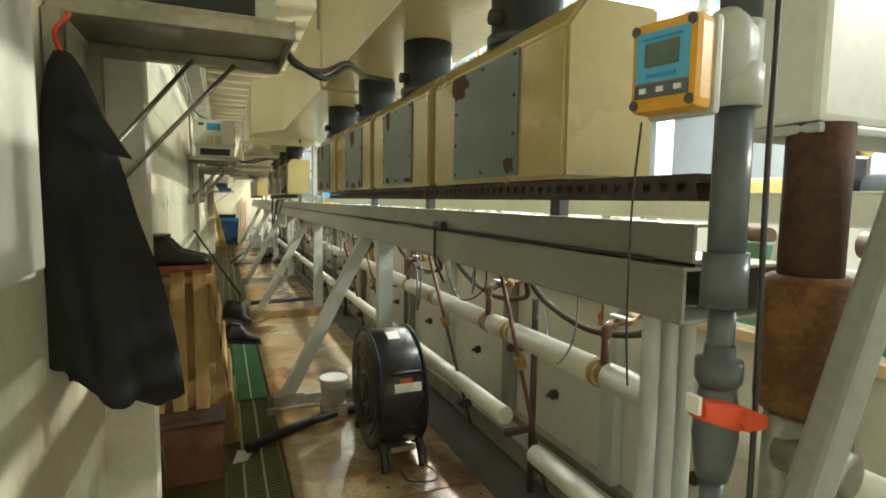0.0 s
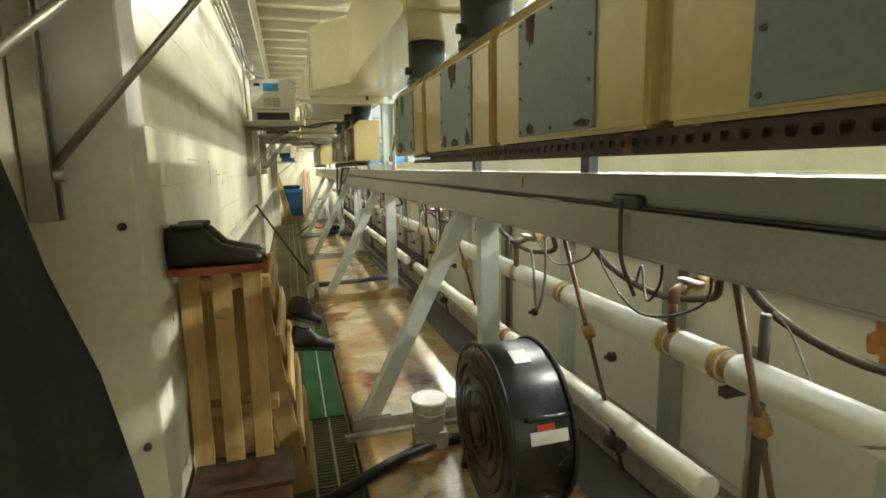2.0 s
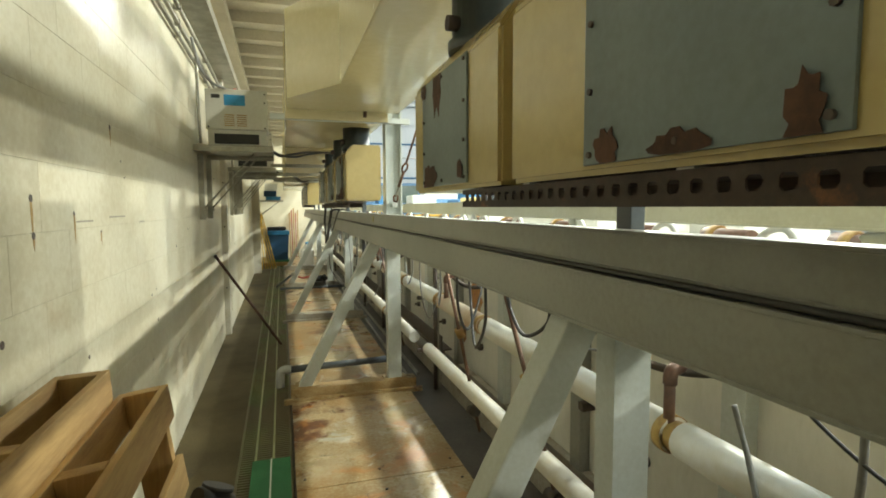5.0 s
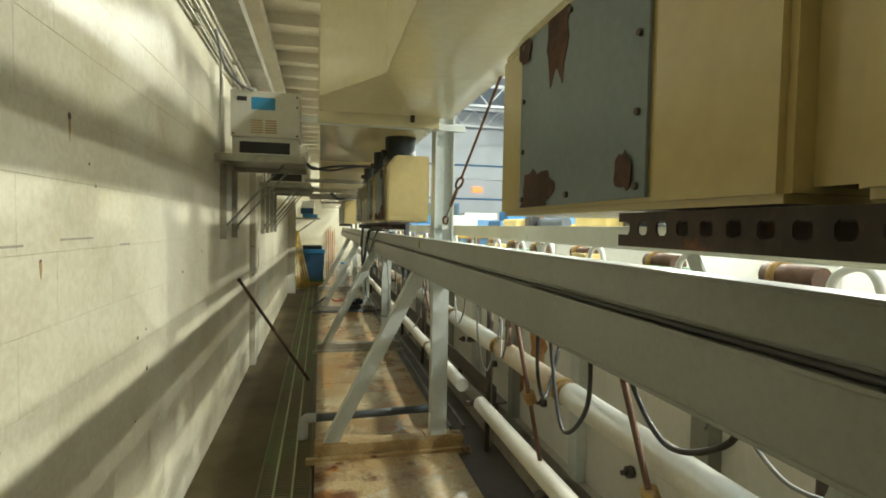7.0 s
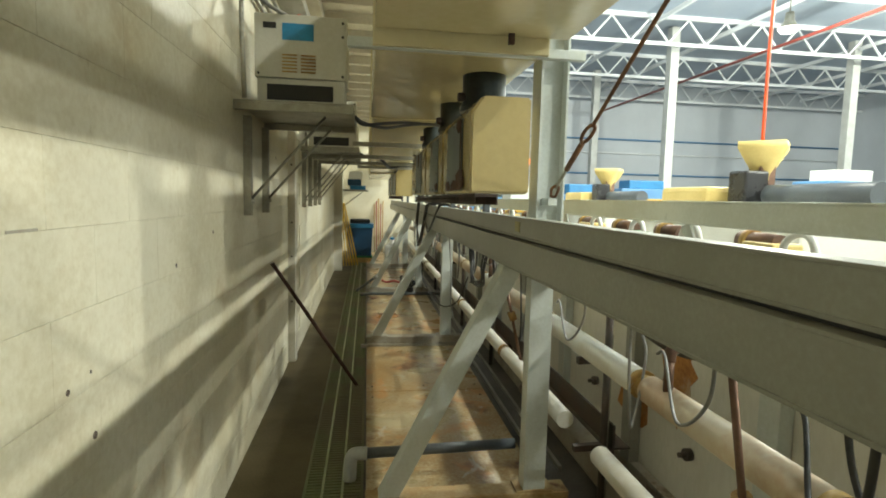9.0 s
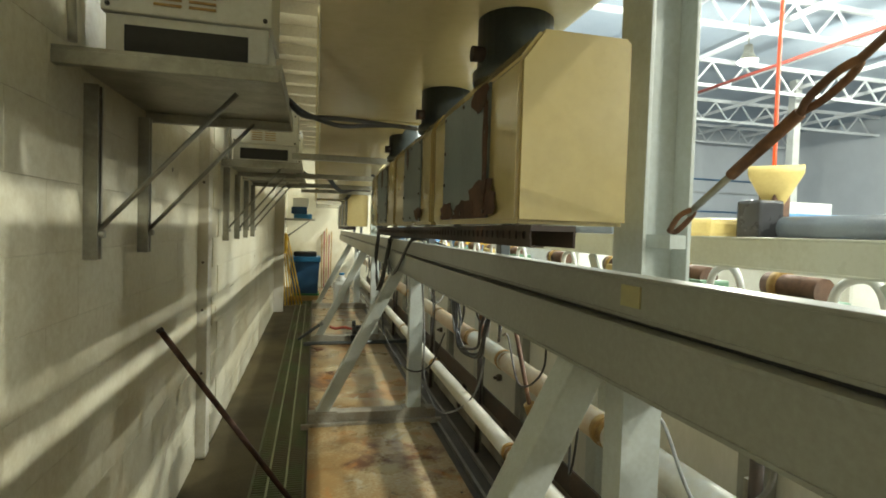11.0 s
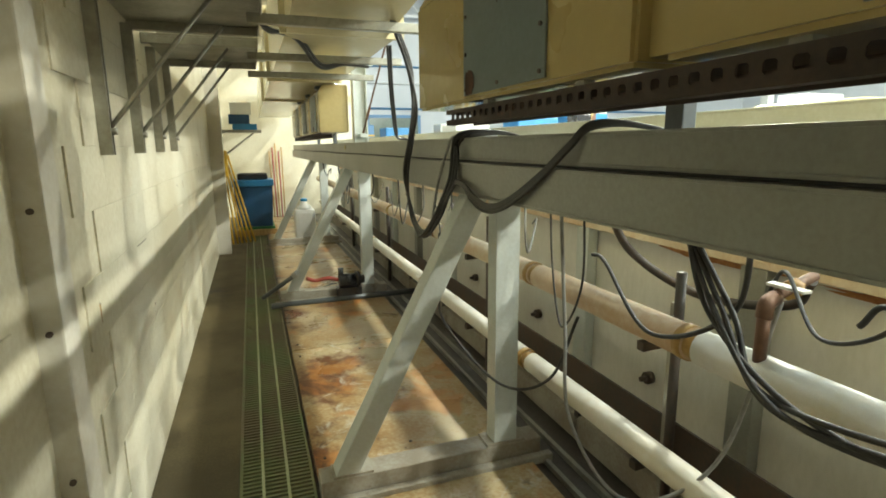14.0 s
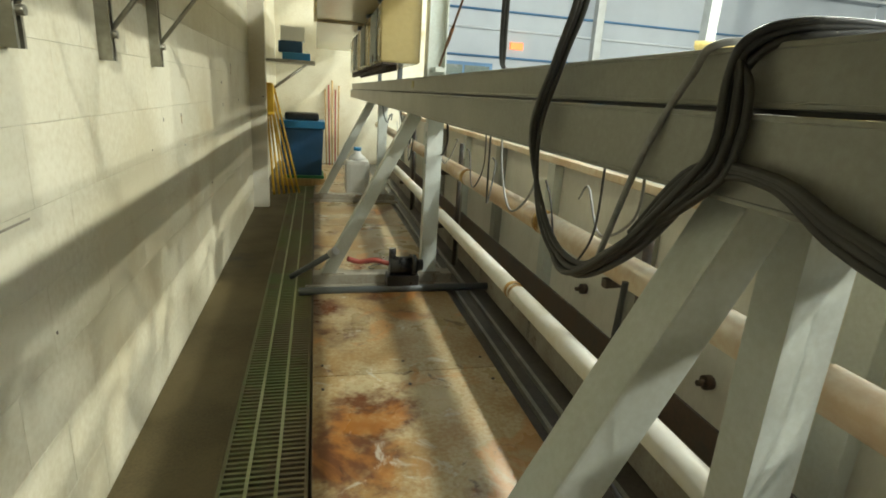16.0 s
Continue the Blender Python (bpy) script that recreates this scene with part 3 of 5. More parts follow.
vent_box(1.02, 4.42, [(1.22, 1.63), (2.06, 2.47), (2.9, 3.31), (3.86, 4.29)], [1.85, 2.69, 3.63],
         [[(0.9, 1.83, 0.06, 0.05), (0.1, 1.56, 0.03, 0.02)], [(0.8, 1.84, 0.03, 0.06), (0.8, 1.55, 0.025, 0.016), (0.1, 1.545, 0.04, 0.01)],
          [(0.55, 1.84, 0.05, 0.07), (0.85, 1.55, 0.03, 0.03), (0.5, 1.54, 0.05, 0.02), (0.1, 1.55, 0.02, 0.04)],
          [(0.62, 1.83, 0.05, 0.09), (0.8, 1.555, 0.075, 0.045), (0.95, 1.84, 0.03, 0.03), (0.1, 1.565, 0.022, 0.026)]])
vent_box(6.55, 9.5, [(6.73, 7.18), (7.58, 7.98), (8.6, 9.05)], [7.38, 8.3],
         [[(0.1, 1.57, 0.12, 0.06), (0.45, 1.545, 0.12, 0.035), (0.85, 1.55, 0.09, 0.03), (0.03, 1.7, 0.02, 0.14), (0.15, 1.84, 0.07, 0.05)], [(0.1, 1.56, 0.08, 0.025), (0.75, 1.82, 0.03, 0.05)], [(0.5, 1.82, 0.05, 0.08), (0.9, 1.55, 0.03, 0.05)]])
vent_box(12.5, 15.6, [(12.7, 13.1), (13.6, 14.0), (14.6, 15.0)], [13.3, 14.3], [[(0.5, 1.55, 0.05, 0.03)], [], []])


def slotted_rail(ya, yb, drop=0.0):
    t = thing("slotted_rail", (0.75, ya, 1.47), "dark rusty slotted steel channel under the box", "rail", "slotted rails")
    n = int((yb - ya) / 0.04)
    bm = B()
    box(bm, (0.735, ya, 1.5), (0.835, yb, 1.512))
    box(bm, (0.735, ya, 1.466), (0.738, yb, 1.482))
    box(bm, (0.83, ya, 1.466), (0.835, yb, 1.5))
    box(bm, (0.738, ya, 1.466), (0.765, yb, 1.469))
    for k in range(n):
        prism(bm, [(ya + k * 0.04, 1.482), (ya + k * 0.04 + 0.027, 1.482), (ya + k * 0.04 + 0.023, 1.486), (ya + k * 0.04 + 0.023, 1.496), (ya + k * 0.04 + 0.027, 1.5), (ya + k * 0.04, 1.5), (ya + k * 0.04 + 0.004, 1.496), (ya + k * 0.04 + 0.004, 1.486)], "x", 0.735, 0.738)
    for v in bm.verts:
        v.co.z -= drop * (v.co.y - ya)
    part("channel", bm, M["rust_rail"], t)
    y = ya + 0.2
    while y < yb:
        part("clip", box(B(), (0.745, y, 1.51 - drop * (y - ya)), (0.77, y + 0.03, 1.516)), M["galv"], t)
        y += 0.45
    return t


slotted_rail(0.66, 3.95)
slotted_rail(6.5, 9.25, 0.004)
slotted_rail(12.5, 15.5)

for y in (1.35, 2.45, 3.5, 7.25, 8.45, 13.2, 14.6):
    tagged(part("box_post", box(B(), (0.945, y, 1.3305), (0.98, y + 0.05, 1.5145), 0.003), M["pvc"]), "short dark post holding the exhaust box", "post", "box posts")

# ---------------------------------------------------------------- ducts
d = thing("overhead_duct", (0.59, -1.5, 2.14), "large cream sheet-metal overhead duct", "duct")
part("run", box(B(), (0.59, -1.5, 2.15), (1.1, 5.6, 2.7), 0.008), M["duct"], d)
part("transition", prism(B(), [(0.592, 5.602), (1.1, 5.602), (1.1, 6.46), (0.31, 6.46), (0.31, 6.1)], "z", 2.152, 2.698), M["duct"], d)
part("run", box(B(), (0.31, 6.6, 2.1), (1.02, 8.5, 2.65), 0.008), M["duct"], d)
part("drop", prism(B(), [(8.502, 2.1), (10.4, 1.93), (10.4, 2.5), (8.502, 2.648)], "x", 0.33, 0.82), M["duct"], d)
part("run", box(B(), (0.33, 10.402, 1.95), (0.9, 18.6, 2.5), 0.008), M["duct"], d)
for y in (1.2, 3.4):
    part("flange", box(B(), (0.575, y, 2.135), (1.115, y + 0.03, 2.715), 0.003), M["duct"], d)
for y in (6.5, 8.5, 10.4, 12.4, 14.5):
    part("flange", box(B(), (0.3, y - 0.02, 2.09 if y < 9 else 1.93), (1.03 if y < 9 else 0.92, y + 0.01, 2.68 if y < 9 else 2.52), 0.003), M["duct"], d)
for y in (1.2, 3.4, 8.5, 10.4, 14.5):
    part("hanger", box(B(), (0.56, y, 2.5), (0.575, y + 0.02, 3.49)), M["galv"], d)
for k, (x, y, z) in enumerate(((0.84, 6.42, 2.13), (0.86, 3.3, 2.14))):
    tagged(part("handle", box(B(), (x, y, z - 0.02), (x + 0.025, y + 0.02, z + 0.025), 0.004), M["rust"], d), "rusty damper catch")
for y, z in ((9.2, 1.985), (10.0, 1.93), (10.9, 1.92), (11.7, 1.92)):
    tagged(part("cross_strut", box(B(), (0.15, y, z - 0.04), (1.05, y + 0.04, z), 0.003), M["galv"]), "galvanised cross strut under the duct", "strut", "cross struts")


# ---------------------------------------------------------------- pipes and tank
def long_pipe(name, a, b, r, mats, joint_ys, label):
    """A pipe in insulated lengths; between two lengths the bare joint shows."""
    t = thing(name, a, label, "pipe", "long pipes")
    ys = [a[1]] + joint_ys + [b[1]]
    at = lambda y: Vector(a).lerp(Vector(b), (y - a[1]) / (b[1] - a[1]))
    for k, (p, q) in enumerate(zip(ys, ys[1:])):
        part("length", rod(B(), at(p + 0.02), at(q - 0.02), r, n=24), mats[k % len(mats)], t)
    for y in joint_ys:
        part("joint", rod(B(), at(y - 0.035), at(y + 0.035), r * 0.82, n=20), M["brass"], t)
        part("clamp", rod(B(), at(y + 0.02), at(y + 0.05), r * 1.06, n=20), M["brass"], t)
    return t


I, R = M["insul"], M["insul_rust"]
long_pipe("insulated_pipe", (1.3, 0.4, 0.825), (1.33, 18, 0.795), 0.052, [I, I, I, I, I, I, R, I, R, I, R, R, R, R, R, R], [1.53, 2.2, 2.44, 3.2, 3.75, 5.22, 6.05, 7.1, 8.11, 8.71, 9.64, 11.0, 12.3, 13.6, 15.2], "white insulated pipe with yellowed and rusty joints")
long_pipe("lower_pipe", (1.3, 2.24, 0.38), (1.3, 6.4, 0.39), 0.045, [I], [3.9], "white insulated pipe running low")
long_pipe("lower_pipe", (1.28, 6.72, 0.4), (1.3, 17.5, 0.4), 0.045, [I], [7.9, 9.64, 11.2, 13.0], "stained insulated pipe running low")
long_pipe("lower_pipe", (1.3, 0.3, 0.28), (1.3, 2.0, 0.31), 0.045, [I], [1.2], "white insulated pipe running low")
for y in (2.2, 4.2, 6.6, 8.9, 10.4, 12.9, 15.0):
    t = thing("pipe_stand", (1.4, y, 0), "dark iron pipe stand under the pipes", "pipe stand", "pipe stands")
    part("upright", rod(B(), (1.42, y, -0.01), (1.42, y, 0.98), 0.017, n=10), M["dark_iron"], t)
    part("upright", box(B(), (1.44, y + 0.03, -0.01), (1.46, y + 0.06, 0.86)), M["galv"], t)
    part("arm", bar(B(), (1.43, y, 0.752), (1.27, y, 0.747), 0.03, 0.03), M["dark_iron"], t)
    part("arm", bar(B(), (1.43, y, 0.325), (1.27, y, 0.32), 0.03, 0.03), M["dark_iron"], t)
setting("pit_kerb", box(B(), (1.5, Y0, -0.01), (1.62, Y1, 0.12), 0.01), M["sill_grey"], "stained kerb along the tank foot", "kerb")
t = thing("cable_trough", (1.42, 6.5, 0.2), "dark steel cable trough beside the low pipe", "trough")
part("side", box(B(), (1.47, 6.6, 0.3), (1.48, 17.5, 0.42)), M["dark_iron"], t)
part("base", box(B(), (1.48, 6.6, 0.3), (1.56, 17.5, 0.31)), M["dark_iron"], t)
for k in range(12):
    part("bracket", box(B(), (1.5, 6.7 + 0.95 * k, 0.0), (1.53, 6.73 + 0.95 * k, 0.3)), M["dark_iron"], t)

tank = thing("process_tank", (1.75, -0.5, 0), "long white plastic process tank with grey ribs", "tank")
part("side", box(B(), (1.75, -0.5, 0.1), (1.79, 18.0, 1.02), 0.004), M["tank"], tank)
part("far_side", box(B(), (2.16, -0.5, 0.1), (2.2, 18.0, 1.15), 0.004), M["tank"], tank)
part("base", box(B(), (1.7, -0.5, -0.01), (2.2, 18.0, 0.1), 0.004), M["sill_grey"], tank)
part("bath", box(B(), (1.791, -0.5, 0.9), (2.159, 18.0, 0.98)), M["tank"], tank)
part("lip", box(B(), (1.69, -0.5, 0.98), (1.748, 18.0, 1.02), 0.004), M["insul_rust"], tank, "yellowed tank lip")
y = -0.05
k = 0
while y < 18:
    part("rib", box(B(), (1.69, y, 0.1), (1.748, y + 0.1, 0.978), 0.004), M["steel"] if k % 2 else M["steel_pale"], tank)
    if k < 12:
        part("plug", rod(B(), (1.72, y + 0.55, 0.36), (1.75, y + 0.55, 0.36), 0.028, n=12), M["dark_iron"], tank)
        part("plug_stem", rod(B(), (1.69, y + 0.55, 0.36), (1.72, y + 0.55, 0.36), 0.012, n=8), M["dark_iron"], tank)
    y += 0.985
    k += 1


for k, (yy, zz, ry, rz) in enumerate(((6.55, 0.72, 0.14, 0.26), (6.95, 0.4, 0.16, 0.2), (2.05, 0.9, 0.08, 0.1), (8.3, 0.955, 0.4, 0.02), (9.1, 0.96, 0.3, 0.018))):
    part("rust_run", blob(B(), yy, zz, ry, rz, 1.7495, 40 + k, 0.12, 0.975), M["rust_run"], tank, "orange rust run on the tank side")


def valve_set(y, k):
    t = thing("valve_block", (1.95, y, 0.98), "green valve block with an orange-brown fitting on the tank", "valve", "valve blocks on the tank")
    part("block", box(B(), (1.88, y - 0.09, 0.98), (2.02, y + 0.09, 1.3 + 0.02 * (k % 3)), 0.01), M["green_box"] if k % 3 != 2 else M["hopper"], t)
    part("fitting", rod(B(), (1.95, y - 0.05, 1.33), (1.95, y + 0.17, 1.335), 0.045, n=16), M["copper"], t)
    part("ring", rod(B(), (1.95, y + 0.1, 1.333), (1.95, y + 0.13, 1.334), 0.055, n=16), M["brass"], t)
    part("hose", tube(B(), [(1.9, y - 0.1, 1.2), (1.88, y - 0.16, 1.36), (1.88, y - 0.28, 1.36), (1.9, y - 0.33, 1.05)], 0.014), M["white_plastic"], t)
    return t


for k in range(22):
    valve_set(0.9 + 0.66 * k + 0.12 * math.sin(5.0 * k), k)
tagged(part("tank_rail", rod(B(), (2.12, -0.4, 1.19), (2.12, 17.9, 1.19), 0.04, n=16), M["insul"]), "pale pipe along the far tank edge", "pipe")


def drop_line(y, tilt, s):
    t = thing("copper_drop_line", (1.5, y, 0.3), "thin tarnished copper drop line with a brass clip", "pipe", "copper drop lines")
    part("tube", rod(B(), (1.12, y, 1.215), (1.38, y + tilt, 0.1), 0.01, n=10), M["copper"], t)
    part("clip", rod(B(), (1.225, y + tilt * 0.42, 0.76), (1.245, y + tilt * 0.47, 0.71), 0.026, n=10), M["brass"], t)
    part("valve", rod(B(), (1.34, y + tilt - 0.04, 0.24), (1.34, y + tilt + 0.05, 0.22), 0.03, n=12), M["dark_iron"], t)
    return t


for y, tilt in ((2.05, -0.05), (2.95, -0.12), (4.6, -0.1), (5.4, 0.1), (7.6, 0.0)):
    drop_line(y, tilt, 0)


def tap(y):
    t = thing("copper_tap", (1.3, y, 0.86), "tarnished copper elbow and tap rising from the pipe", "tap", "copper taps")
    part("riser", rod(B(), (1.295, y, 0.84), (1.295, y, 0.98), 0.016, n=12), M["copper"], t)
    part("elbow", tube(B(), [(1.295, y, 0.965), (1.3, y, 1.0), (1.34, y + 0.01, 1.01)], 0.02, n=12, steps=6), M["copper"], t)
    part("arm", rod(B(), (1.33, y + 0.01, 1.01), (1.6, y + 0.1, 1.02), 0.015, n=12), M["copper"], t)
    part("nut", rod(B(), (1.42, y + 0.035, 1.013), (1.46, y + 0.05, 1.014), 0.027, n=6), M["brass"], t)
    part("lever", box(B(), (1.34, y - 0.06, 1.035), (1.37, y + 0.04, 1.043), 0.002), M["white_plastic"], t)
    part("hose", tube(B(), [(1.58, y + 0.09, 1.01), (1.64, y + 0.2, 0.9), (1.6, y + 0.5, 0.86), (1.5, y + 0.75, 0.98), (1.4, y + 0.8, 1.19)], 0.016, n=8), M["dark_iron"], t)
    return t


for y in (1.53, 2.46, 3.78, 5.9, 8.5):
    tap(y)


def hanging_cable(name, pts, r, mat_, label):
    return tagged(part(name, tube(B(), pts, r), mat_), label, "cable", "hanging cables")


rnd = random.Random(5)
for k in range(34):
    y = 1.5 + 0.44 * k + rnd.uniform(-0.15, 0.15)
    L = rnd.uniform(0.25, 0.75)
    sag = rnd.uniform(0.15, 0.5)
    x = rnd.uniform(1.05, 1.18)
    x2 = x + rnd.uniform(0.02, 0.3)
    m_ = M["cable"] if rnd.random() < 0.7 else M["cable_grey"]
    hanging_cable("hanging_cable", [(x, y, 1.21), (x + 0.02, y + 0.08 * L, 1.21 - 0.6 * sag), ((x + x2) / 2, y + L / 2, 1.21 - sag), (x2, y + 0.9 * L, 1.21 - 0.6 * sag), (x2, y + L, 1.21 if x2 < 1.19 else 1.0)],
                  rnd.choice((0.004, 0.005, 0.007)), m_, "loose %s cable looped under the beam" % ("black" if m_ is M["cable"] else "grey"))
for k in range(4):
    q = rnd.uniform(-0.03, 0.03)
    s = rnd.uniform(-0.04, 0.04)
    hanging_cable("bundled_cable", [(1.1 + 0.5 * q, 7.75 + s, 1.21), (1.07 + 0.5 * q, 7.8 + s, 1.02 + s), (1.1 + q, 8.0 - q, 0.88 + s), (1.12 - q, 8.3 + s, 0.87 - q), (1.13 + 0.5 * s, 8.5 - s, 1.0 + q), (1.14 + 0.5 * q, 8.62 + q, 1.21)], 0.007, M["cable"], "thick black cable of a bundle looped under the beam")
hanging_cable("beam_cable", [(0.881, 0.9, 1.337), (0.88, 2.2, 1.337), (0.882, 3.5, 1.337), (0.879, 4.2, 1.337), (0.881, 4.6, 1.337)], 0.006, M["cable"], "black cable lying along the lower beam")
t = thing("cable_clamp", (0.93, 2.15, 1.33), "black tape clamp holding cables on the beam", "clamp")
part("tape", box(B(), (0.862, 2.09, 1.3305), (0.892, 2.2, 1.368), 0.01), M["cable"], t)
part("tail", tube(B(), [(0.875, 2.15, 1.36), (0.86, 2.15, 1.34), (0.858, 2.15, 1.3), (0.858, 2.14, 1.2), (0.9, 2.14, 1.1)], 0.006), M["cable"], t)

# the big bundle that drops from the duct and loops over the beams
for k in range(7):
    q = 0.012 * (k % 3) + rnd.uniform(-0.008, 0.008)
    w = 0.009 * (k // 3) + rnd.uniform(-0.004, 0.004)
    hanging_cable("bundled_cable", [(0.78 + w, 10.1 + q, 1.96), (0.82 + w, 9.98 + q, 1.75), (0.84 - w, 9.93 + q, 1.56), (0.845 - w, 10.02 + q, 1.42), (0.84 - w, 10.1 + q, 1.25), (0.83 + w, 10.0 - q, 1.06 - w), (0.83 - w, 9.83 - q, 0.99 + q),
                                    (0.84 - w, 9.66 + q, 1.08 + w), (0.85 - w, 9.53 - q, 1.22 + w), (0.855 - w, 9.5 - q, 1.29), (0.872 - w, 9.52 - q, 1.36 + w), (0.88 - w, 9.5 + q, 1.41 + w), (0.92, 9.46 + q, 1.43 + w), (1.06, 9.4, 1.428), (1.18, 9.3, 1.35)], 0.0062, M["cable"], "black cable of a thick bundle looped over the beams")
for k in range(5):
    q = 0.012 * k + rnd.uniform(-0.008, 0.008)
    hanging_cable("bundled_cable", [(0.845, 9.62 + q, 1.12), (0.85, 9.5 + q, 1.235 + 0.3 * q), (0.85, 9.4, 1.245 + 0.3 * q), (0.845, 9.3, 1.2 + 0.6 * q), (0.845, 9.2, 1.175 + 0.6 * q), (0.845, 9.1, 1.185 + 0.5 * q), (0.85, 9.0, 1.22 + 0.5 * q), (0.858, 8.85, 1.3 + 0.4 * q), (0.872, 8.74, 1.38 + 0.3 * q), (0.9, 8.68, 1.43 + 0.3 * q), (1.0, 8.6, 1.428), (1.18, 8.5, 1.36)], 0.0062, M["cable"], "black cable of a thick bundle in front of the beam")
for k in range(2):
    hanging_cable("bundled_cable", [(0.86 + 0.015 * k, 10.5, 1.92), (0.9 + 0.012 * k, 10.62, 1.7), (0.965 + 0.012 * k, 10.8, 1.5), (1.0, 10.85, 1.44), (1.06, 10.86, 1.43), (1.2, 10.8, 1.36)], 0.008, M["cable"], "black cable dropping behind the upper beam")
hanging_cable("bundled_cable", [(0.85, 9.78, 1.0), (0.85, 9.74, 1.1), (0.858, 9.68, 1.26), (0.876, 9.62, 1.38), (0.9, 9.59, 1.428), (1.06, 9.55, 1.43)], 0.006, M["cable_grey"], "grey cable looped over the beams")
hanging_cable("drop_cable", [(0.85, 9.66, 1.03), (0.85, 9.67, 0.8), (0.88, 9.68, 0.62), (1.0, 9.38, 0.45), (1.15, 9.25, 0.5), (1.25, 9.22, 0.75)], 0.006, M["cable"], "thin black cable hanging in a loop")
hanging_cable("drop_cable", [(1.02, 9.0, 1.2), (1.05, 9.0, 0.8), (1.05, 8.95, 0.5), (1.12, 8.75, 0.33), (1.3, 8.6, 0.5), (1.35, 8.5, 1.0)], 0.006, M["cable_grey"], "thin grey cable hanging in a loop")
for ya, yb, z in ((1.9, 2.75, 2.12), (7.6, 8.3, 2.06), (10.3, 10.95, 1.9)):
    for k in range(2):
        hanging_cable("air_hose", [(0.2, ya, 1.972), (0.26, ya + 0.12, 1.95 - 0.01 * k), (0.4, ya + 0.35, 1.955 + 0.03 * k), (0.55, ya + 0.6, z - 0.05 + 0.02 * k), (0.7, yb, z - 0.02), (0.86, yb + 0.05, z - 0.02)], 0.011, M["cable"], "black hose running from the shelf to the collar")

# ---------------------------------------------------------------- wall shelves and units
def shelf(ya, yb, brackets, xw, lean=0.0):
    t = thing("wall_shelf", (xw, ya, 1.93), "galvanised steel wall shelf on strut brackets", "shelf", "wall shelves")
    part("plate", box(B(), (xw, ya, 1.955), (0.2, yb, 1.965)), M["galv"], t)
    part("front_edge", box(B(), (xw, ya - 0.004, 1.915), (0.2, ya + 0.03, 1.954), 0.003), M["galv"], t)
    part("front_edge", box(B(), (xw, yb - 0.03, 1.915), (0.2, yb + 0.004, 1.954), 0.003), M["galv"], t)
    part("lip", box(B(), (0.2, ya, 1.92), (0.206, yb, 1.97)), M["galv"], t)
    for y in brackets:
        o = [(xw, y - 0.021), (xw + 0.04, y - 0.021), (xw + 0.04, y - 0.01), (xw + 0.012, y - 0.018), (xw + 0.012, y + 0.018), (xw + 0.04, y + 0.01), (xw + 0.04, y + 0.021), (xw, y + 0.021)]
        up = part("upright", prism(B(), o, "z", 1.37, 1.915), M["galv"], t)
        part("bolt", rod(B(), (xw + 0.01, y, 1.45), (xw + 0.055, y, 1.45), 0.012, n=8), M["galv"], up)
        part("brace", rod(B(), (xw + 0.035, y, 1.46), (0.05 - 0.3 * lean, y + lean, 1.925), 0.008, n=8), M["galv"], t)
        lean = 0.0
    return t


def unit(y, x0, x1, z0, z1):
    t = thing("control_unit", (x0, y, z0), "white metal control unit with a blue label and louvres", "control unit", "control units on shelves")
    part("lower_case", box(B(), (x0 + 0.01, y, z0), (x1 - 0.01, y + 0.3, z0 + 0.13), 0.004), M["unit"], t)
    # flat black plate on the closed case paints the shade of an opening
    part("opening", box(B(), (x0 + 0.06, y - 0.004, z0 + 0.02), (x1 - 0.07, y + 0.002, z0 + 0.1)), M["black_trim_shade"], t)
    part("upper_case", box(B(), (x0, y - 0.015, z0 + 0.132), (x1, y + 0.3, z1), 0.006), M["unit"], t)
    part("label", box(B(), (x0 + 0.14, y - 0.018, z1 - 0.13), (x0 + 0.3, y - 0.0155, z1 - 0.045)), M["blue"], t, "blue label plate")
    part("small_label", box(B(), (x0 + 0.045, y - 0.018, z1 - 0.075), (x0 + 0.11, y - 0.0155, z1 - 0.045)), M["black_trim_shade"], t)
    for g in (0.14, 0.235):
        for k in range(6):
            part("louvre", box(B(), (x0 + g, y - 0.02, z0 + 0.16 + 0.017 * k), (x0 + g + 0.075, y - 0.0155, z0 + 0.167 + 0.017 * k)), M["brass"], t)
    for xx, zz in ((x0 + 0.02, z0 + 0.15), (x1 - 0.02, z0 + 0.15), (x1 - 0.02, z1 - 0.03), (x1 - 0.02, z1 - 0.1)):
        part("screw", rod(B(), (xx, y - 0.02, zz), (xx, y - 0.014, zz), 0.007, n=8), M["black_trim_shade"], t)
    part("red_light", lathe(B(), (x0 + 0.22, y + 0.03, z1), (0, 0, 1), [(0, 0.012), (0.01, 0.012), (0.016, 0.006)], n=10), M["label_red"], t)
    return t


for ya, yb, br, xw in ((1.62, 2.09, (1.6, 2.05), WX), (7.15, 8.0, (7.38, 7.9), WX), (9.6, 10.45, (9.72, 10.3), WX2), (10.75, 11.6, (10.88, 11.45), WX2)):
    shelf(ya, yb, br, xw, 0.45 if ya < 2 else 0.0)
    unit(ya + 0.09 if ya > 2 else ya + 0.06, -0.3, 0.17, 1.966, 2.42)
for x, z in ((-0.37, 2.62), (-0.37, 2.7), (-0.36, 2.8)):
    t = thing("conduit", (x, 0, z), "galvanised conduit run along the wall", "conduit", "wall conduits")
    part("tube", rod(B(), (x, 2.2, z), (x, 18, z), 0.014, n=10), M["galv"], t)
    for k in range(11):
        part("clip", box(B(), (-0.39, 2.5 + 1.35 * k, z - 0.02), (x + 0.017, 2.53 + 1.35 * k, z + 0.02)), M["galv"], t)
t = thing("cable_tray", (-0.3, 2.3, 2.9), "pale metal cable tray high on the wall", "cable tray")
